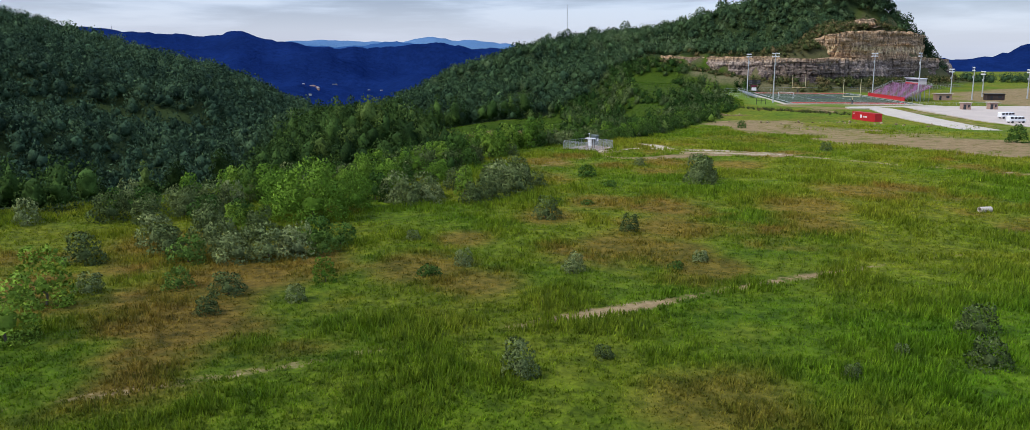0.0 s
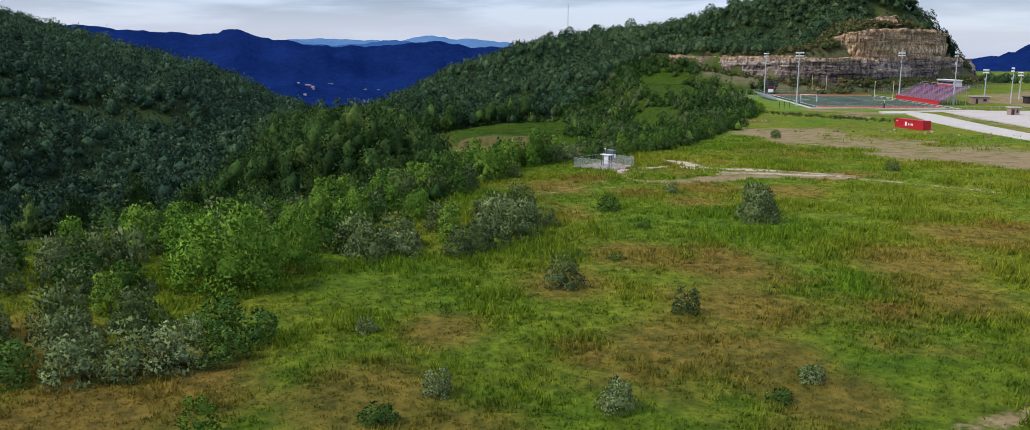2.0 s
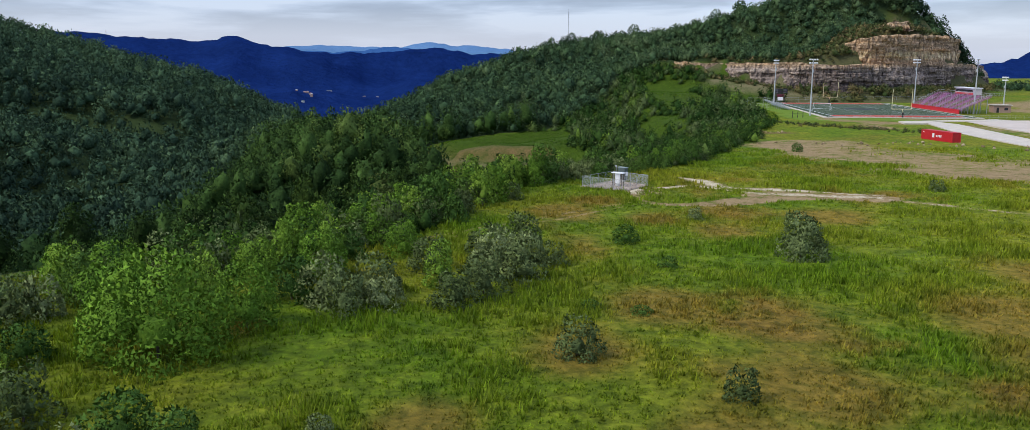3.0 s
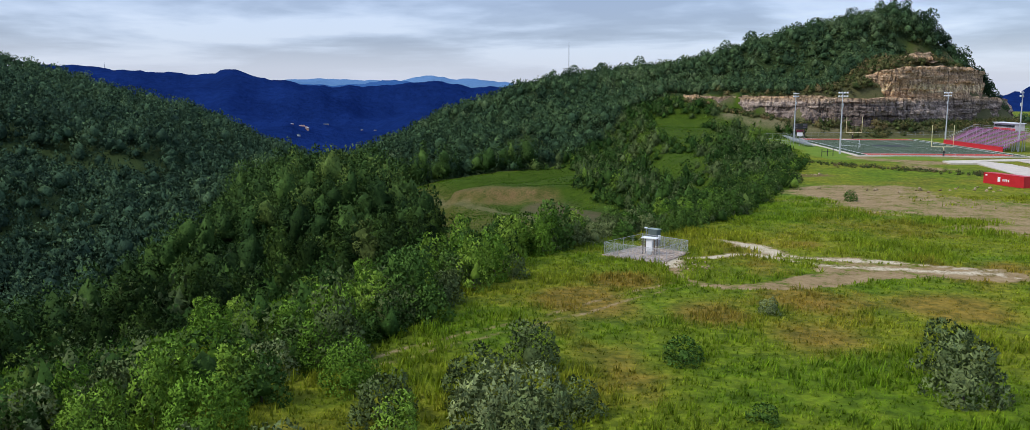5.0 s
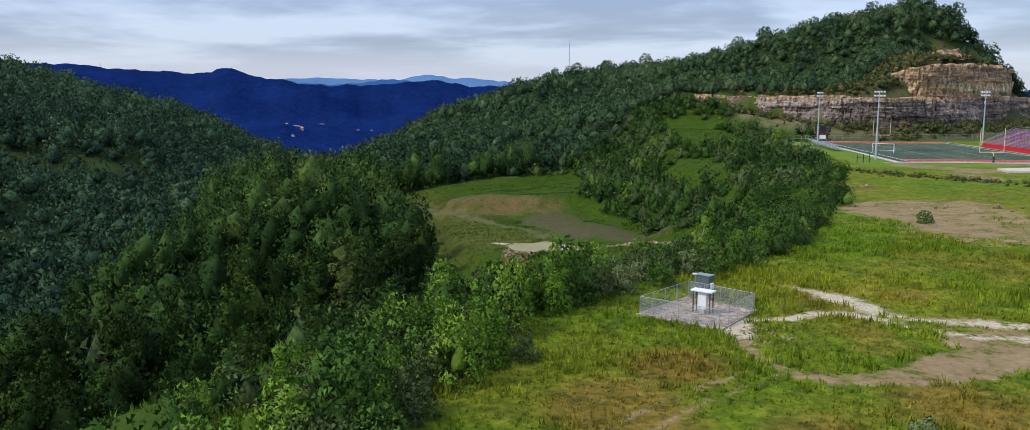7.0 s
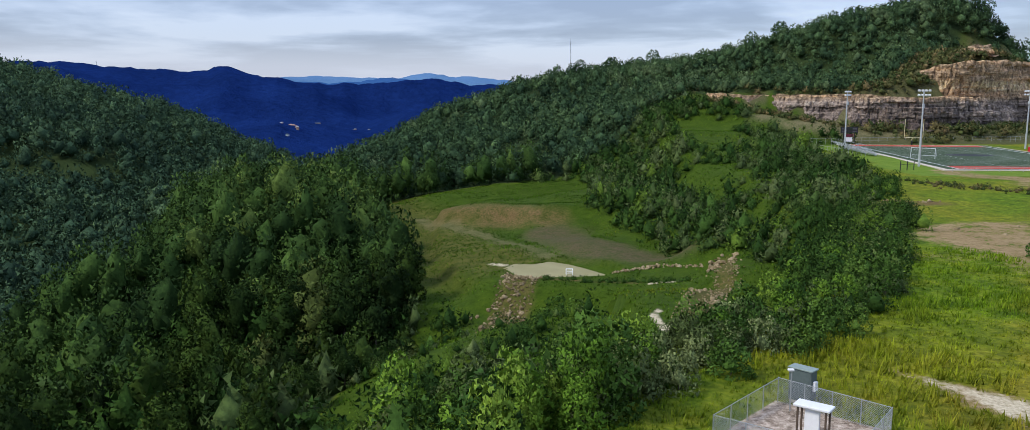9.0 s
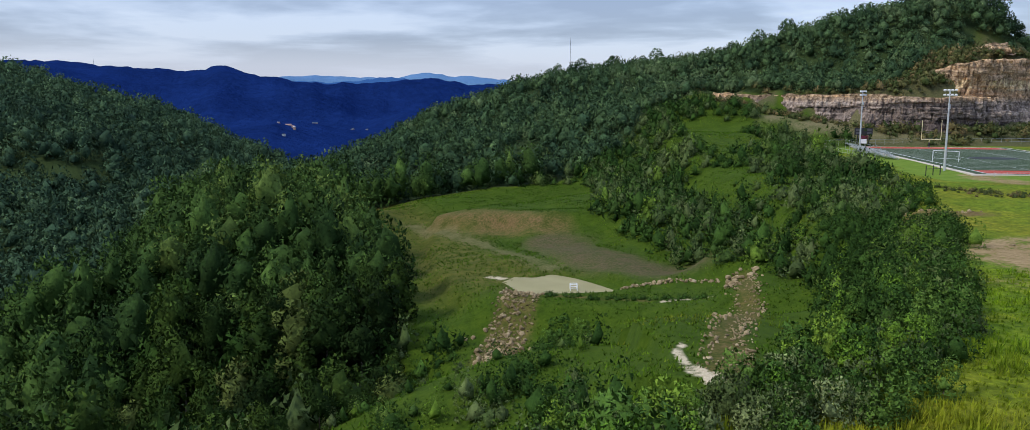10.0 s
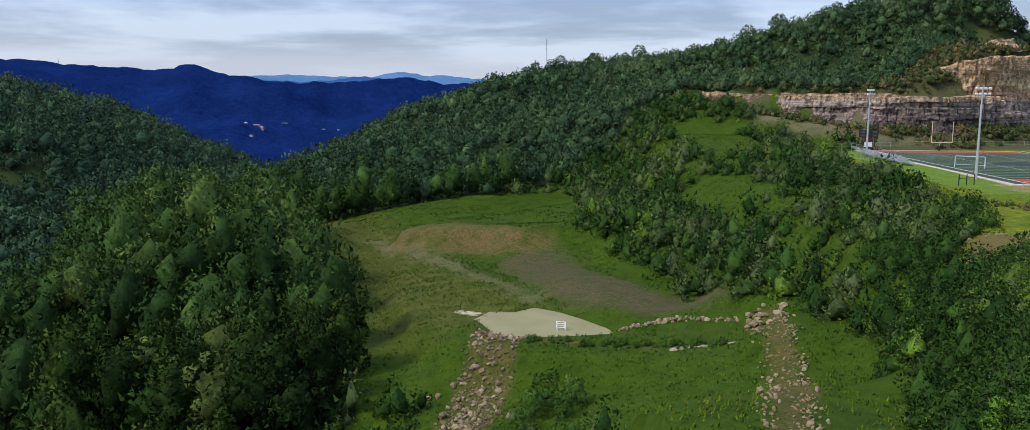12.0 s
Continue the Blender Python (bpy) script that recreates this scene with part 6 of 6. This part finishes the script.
def build_stand():
    """Home grandstand: rows of purple-red benches over a red skirt, with a press box."""
    m = Matrix.Translation((181, 416, -0.75)) @ Matrix.Rotation(radians(FIELD_TURN + 1), 4, "Z")
    ob = thing("grandstand", "steel grandstand with mauve bench rows and a red front wall", "grandstand", m)
    seatm = plain("mauve_bench", (0.36, 0.13, 0.30), 0.5, vary=0.2)
    aisle = plain("pale_aisle", (0.50, 0.47, 0.50), 0.6)
    n, half = 14, 27
    part("front_wall", boxed(-0.15, 0.0, -half, half, 0.2, 1.9), RED, ob, "red front panels")
    for k in range(n):
        x, z = k * 0.85, 1.4 + k * 0.42
        part("bench", box(boxed(x, x + .85, -half, half, z - .12, z), x + .3, x + .6, -half, half, z + .3, z + .38), seatm, ob)
    for y in (-20, -10, 0, 10, 20):
        bm = bmesh.new()
        for k in range(n):
            box(bm, k * .85 - .02, k * .85 + .87, y - .6, y + .6, 1.41 + k * .42, 1.47 + k * .42)
        part("aisle", bm, aisle, ob)
    for y in (-half, half):
        bm = bmesh.new()
        rod(bm, (0, y, 2.4), (n * .85, y, 2.4 + n * .42), 0.05)
        rod(bm, (0, y, 1.9), (n * .85, y, 1.9 + n * .42), 0.04)
        part("side_rail", bm, GREY, ob)
    part("back_rail", box(boxed(n * .85, n * .85 + .06, -half, half, 7.5, 7.58), n * .85, n * .85 + .06, -half, half, 8.3, 8.38), GREY, ob)
    for y in range(-24, 25, 6):
        for x in (4.5, 8.0, 11.7):
            part("column", boxed(x - .12, x + .12, y - .12, y + .12, -.4, 1.3 + x * .49), GREY, ob)
    press = part("press_box", boxed(n * .85 + .1, n * .85 + 3.6, -9, 9, 7.2, 9.8), plain("pale_cladding", (0.55, 0.52, 0.53), 0.6), ob)
    part("window_band", boxed(n * .85 + .04, n * .85 + .1, -8.5, 8.5, 8.2, 9.2), GLASS, press)
    part("roof", boxed(n * .85 - .5, n * .85 + 3.9, -9.4, 9.4, 9.8, 10.05), WHITE, press)
    part("stripe", boxed(n * .85 + .03, n * .85 + .1, -9, 9, 7.2, 7.9), RED, press)
    for y in (-8, 0, 8):
        part("leg", boxed(n * .85 + 1.5, n * .85 + 1.8, y - .15, y + .15, -.4, 7.2), GREY, press)


build_stand()


def small_stand(x, y, turn, length):
    ob = thing("bleacher", "small aluminium visitors' bleacher", "bleacher", Matrix.Translation((x, y, ground_z(x, y))) @ Matrix.Rotation(radians(turn), 4, "Z"), "visitor bleachers")
    for k in range(7):
        part("plank", boxed(-length / 2, length / 2, k * .7, k * .7 + .3, .4 + k * .4, .46 + k * .4), GREY, ob)
        part("footboard", boxed(-length / 2, length / 2, k * .7 + .32, k * .7 + .62, .1 + k * .4, .15 + k * .4), GREY, ob)
    for x1 in (-length / 2, 0, length / 2):
        part("frame", rod(rodded((x1, 0, 0.35), (x1, 4.7, 2.9), .05), (x1, 4.7, -.2), (x1, 4.7, 3.9), .05), STEEL, ob)
    part("rail", rodded((-length / 2, 4.7, 3.9), (length / 2, 4.7, 3.9), .04), STEEL, ob)


for bx, by, length in ((121.5, 425, 9), (123.2, 437, 11), (125, 450, 11), (126.7, 463, 11)):
    small_stand(bx, by, 83, length)
soccer_goal(131, 412, -40)
dark_rack(108, 373)


def build_scoreboard():
    ob = thing("scoreboard", "dark stadium scoreboard on posts with a small panel below", "scoreboard", Matrix.Translation((136.5, 487, -0.8)) @ Matrix.Rotation(radians(-6), 4, "Z"))
    for x in (-2.2, 2.2):
        part("post", boxed(x - .15, x + .15, -.15, .15, -.5, 7.2), DARK, ob)
    part("board", boxed(-3.4, 3.4, -.3, .2, 4.6, 7.2, bevel=.05), DARK, ob)
    part("white_panel", boxed(-1.3, 1.3, -.28, .15, 1.2, 2.9), WHITE, ob)
    part("maroon_panel", boxed(-1.7, 1.7, -.26, .15, 3.1, 4.3), plain("maroon_panel", (.12, .02, .04), .5), ob)
    for x in (-2.1, 2.1):
        for z in (5.3, 6.5):
            part("display", boxed(x - .8, x + .8, -.33, -.3, z - .35, z + .35), plain("unlit_display", (.09, .09, .1), .4), ob)


build_scoreboard()


def build_lot():
    slab("road", "pale concrete access road beside the lot", "road", [(141, 338), (147, 346), (149, 333), (141, 284), (137, 250), (136, 222), (182, 118), (170, 118), (127, 219), (126, 236), (128.5, 269), (131, 300)], -0.55, 0.5, CONCRETE)
    slab("pavement_lot", "wide sun-bleached parking lot", "parking lot", [(158, 345), (176, 351), (330, 352), (380, 160), (172, 168), (152, 238), (150, 257), (150, 277), (155, 315)], -0.53, 0.5, ASPHALT)
    slab("pavement_ring", "pale walk at the stadium entrance", "pavement", [(133, 338), (135, 347), (175, 357), (178, 352), (158, 346), (147, 346.5), (141, 337.5)], -0.52, 0.5, CONCRETE)
    ob = thing("shipping_container", "red steel shipping container with white lettering bars", "container", Matrix.Translation((114.8, 276.5, -1.05)) @ Matrix.Rotation(radians(-78), 4, "Z"))
    bm = boxed(-6.05, 6.05, -1.2, 1.2, .15, 2.75)
    for k in range(38):
        x = -5.9 + k * .315
        box(bm, x, x + .16, -1.24, 1.24, .3, 2.6)
    part("body", bm, RED, ob)
    for x in (-6.05, 6.05):
        for y in (-1.2, 1.2):
            part("corner_post", boxed(x - .09, x + .09, y - .09, y + .09, 0, 2.8), RED, ob)
    part("roof", boxed(-6.1, 6.1, -1.25, 1.25, 2.75, 2.82), RED, ob)
    for x0, x1, z0, z1 in ((-1.7, -.9, 1.0, 2.1), (-.2, .1, 1.2, 1.75), (.4, .7, 1.2, 1.75), (.95, 1.25, 1.2, 1.75), (1.5, 1.8, 1.2, 1.75), (-5.6, -5.0, 2.1, 2.4)):
        part("letter_bar", boxed(x0, x1, -1.27, -1.245, z0, z1), WHITE, ob)


build_lot()


def van(x, y, turn):
    ob = thing("van", "white passenger van with dark windows", "van", Matrix.Translation((x, y, -0.53)) @ Matrix.Rotation(radians(turn), 4, "Z"), "parked vans")
    bm = boxed(-2.7, 2.0, -1, 1, .45, 2.15, bevel=.18)
    box(bm, 1.8, 2.8, -.97, .97, .45, 1.25, bevel=.15)
    part("body", bm, WHITE, ob)
    for s in (-1, 1):
        for x0 in (-2.4, -1.2, 0.0, 1.05):
            part("window", boxed(x0, x0 + .95, min(s * 1.0, s * 1.02), max(s * 1.0, s * 1.02), 1.35, 1.95), GLASS, ob)
        for x0 in (-1.7, 1.9):
            part("wheel", rodded((x0, s * .75, .36), (x0, s * 1.03, .36), .36, sides=14), DARK, ob)
    part("windscreen", boxed(1.9, 2.03, -.85, .85, 1.3, 1.95), GLASS, ob)


van(163, 281, 8)
van(155, 262, 5)
van(156, 251, -5)


def booth(x, y, w, d, h, turn, wallm, roofm, label, name="ticket_booth"):
    ob = thing(name, label, "building", Matrix.Translation((x, y, ground_z(x, y))) @ Matrix.Rotation(radians(turn), 4, "Z"))
    part("wall", boxed(-w / 2, w / 2, -d / 2, d / 2, -.3, h), wallm, ob)
    part("roof", boxed(-w / 2 - .4, w / 2 + .4, -d / 2 - .4, d / 2 + .4, h, h + .25), roofm, ob)
    part("door", boxed(-w / 4 - .5, -w / 4 + .5, -d / 2 - .05, -d / 2, 0, 2.1), GLASS, ob)
    part("window", boxed(w / 8, w / 3, -d / 2 - .05, -d / 2, 1.0, 2.0), GLASS, ob)


BRICKY = plain("tan_brick", (0.36, 0.24, 0.19), .9, vary=.2)
booth(175, 330, 3, 2.8, 2.7, -5, BRICKY, CONCRETE, "small tan brick ticket booth with a flat roof")
booth(186, 331, 3, 2.8, 2.7, -5, BRICKY, CONCRETE, "small tan brick ticket booth with a flat roof")
booth(203, 404, 7, 4, 3.0, -5, BRICKY, CONCRETE, "low tan brick concession building", "concession_building")
booth(228, 405, 8, 4, 2.8, -5, plain("dark_brown_wall", (.05, .035, .03), .8), DARK, "low dark brown field house", "field_house")


def build_fences():
    def fence_run(name, label, pts, high, step):
        ob = thing(name, label, "fence", Matrix.Translation((pts[0][0], pts[0][1], 0)))
        o = Vector((pts[0][0], pts[0][1], 0))
        for a, b in zip(pts, pts[1:]):
            a, b = Vector((*a, ground_z(*a))), Vector((*b, ground_z(*b)))
            n = max(1, int((b - a).length / step))
            for k in range(n):
                p = a.lerp(b, k / n) - o
                part("post", rodded(p - Vector((0, 0, .3)), p + Vector((0, 0, high)), .05, sides=5), STEEL, ob)
            part("rail", rodded(a - o + Vector((0, 0, high)), b - o + Vector((0, 0, high)), .045, sides=5), STEEL, ob)
            part("low_rail", rodded(a - o + Vector((0, 0, high * .5)), b - o + Vector((0, 0, high * .5)), .03, sides=5), STEEL, ob)
    fence_run("field_fence", "low steel fence along the end of the football field", [(118, 368), (175, 361), (205, 358)], 1.3, 3)
    fence_run("bank_fence", "long steel fence on the bank behind the field", [(120, 488), (160, 496), (210, 499), (255, 528), (300, 568)], 2.4, 4)
    fence_run("slope_fence", "dark fence at the top of the shrub slope", [(108, 462), (112, 440), (111, 420)], 2.2, 2.5)


build_fences()


# ---- loose things on the meadow and far marks ----
def build_pipe():
    ob = thing("culvert_pipe", "short white concrete culvert pipe lying in the grass", "pipe", Matrix.Translation((61.6, 108.8, ground_z(61.6, 108.8) + .36)) @ Matrix.Rotation(radians(12), 4, "Z") @ Matrix.Scale(0.76, 4))
    bm = bmesh.new()
    n = 24
    rings = [[bm.verts.new((x, r * math.cos(k * 2 * math.pi / n), r * math.sin(k * 2 * math.pi / n))) for k in range(n)] for x, r in ((-1.15, .5), (1.15, .5), (1.15, .42), (-1.15, .42))]
    for a, b in zip(rings, rings[1:] + rings[:1]):
        for k in range(n):
            bm.faces.new((a[k], a[(k + 1) % n], b[(k + 1) % n], b[k]))
    bmesh.ops.recalc_face_normals(bm, faces=bm.faces[:])
    part("barrel", bm, CONCRETE, ob)


build_pipe()


def mast(x, y, z, high, name, label):
    ob = thing(name, label, "tower", Matrix.Translation((x, y, z)))
    for k in range(3):
        a = k * 2.094
        part("leg", rodded((1.2 * math.cos(a), 1.2 * math.sin(a), 0), (.5 * math.cos(a), .5 * math.sin(a), high), .28, .22, sides=5), STEEL, ob)
    bm = bmesh.new()
    n = int(high / 4)
    for k in range(n):
        for j in range(3):
            a, b = j * 2.094, (j + 1) * 2.094
            rod(bm, (math.cos(a), math.sin(a), k * 4), (math.cos(b), math.sin(b), k * 4 + 4), .12, sides=4)
    part("bracing", bm, STEEL, ob)
    part("antenna", rodded((0, 0, high), (0, 0, high + 6), .2, sides=5), STEEL, ob)


mast(113, 1870, 10, 112, "radio_mast", "slender lattice radio mast behind the ridge")
mast(-1560, 3340, 100, 34, "hilltop_tower", "small lattice tower on the far ridge")


def build_village():
    r = random.Random(33)
    for k in range(13):
        y = r.uniform(1560, 1680) if k < 8 else r.uniform(1340, 1460)
        x = (r.uniform(-0.215, -0.15) if k < 8 else r.uniform(-0.25, -0.215)) * y
        w, d, h = ((3.5, 4, 1.2), (3, 4, 1.1), (9, 4, 1.3), (3, 4, 1.1))[k % 4]
        z = far_height(x, y)
        ob = thing("house", "small pale roofed house in the valley village", "house", Matrix.Translation((x, y, z)) @ Matrix.Rotation(r.uniform(-.5, .5), 4, "Z"), "valley village")
        part("wall", boxed(-w / 2, w / 2, -d / 2, d / 2, -6, h), r.choice((GREY, BRICKY, BRICKY)), ob)
        bm = bmesh.new()
        e = [bm.verts.new(p) for p in ((-w / 2, -d / 2 - .5, h), (w / 2, -d / 2 - .5, h), (w / 2, d / 2 + .5, h), (-w / 2, d / 2 + .5, h), (-w / 2, 0, h + 1.0), (w / 2, 0, h + 1.0))]
        for f in ((0, 1, 5, 4), (2, 3, 4, 5), (1, 2, 5), (3, 0, 4), (3, 2, 1, 0)):
            bm.faces.new([e[i] for i in f])
        part("roof", bm, r.choice((GREY, GREENBOX, GREENBOX, GREENBOX, BRICKY)), ob)


build_village()
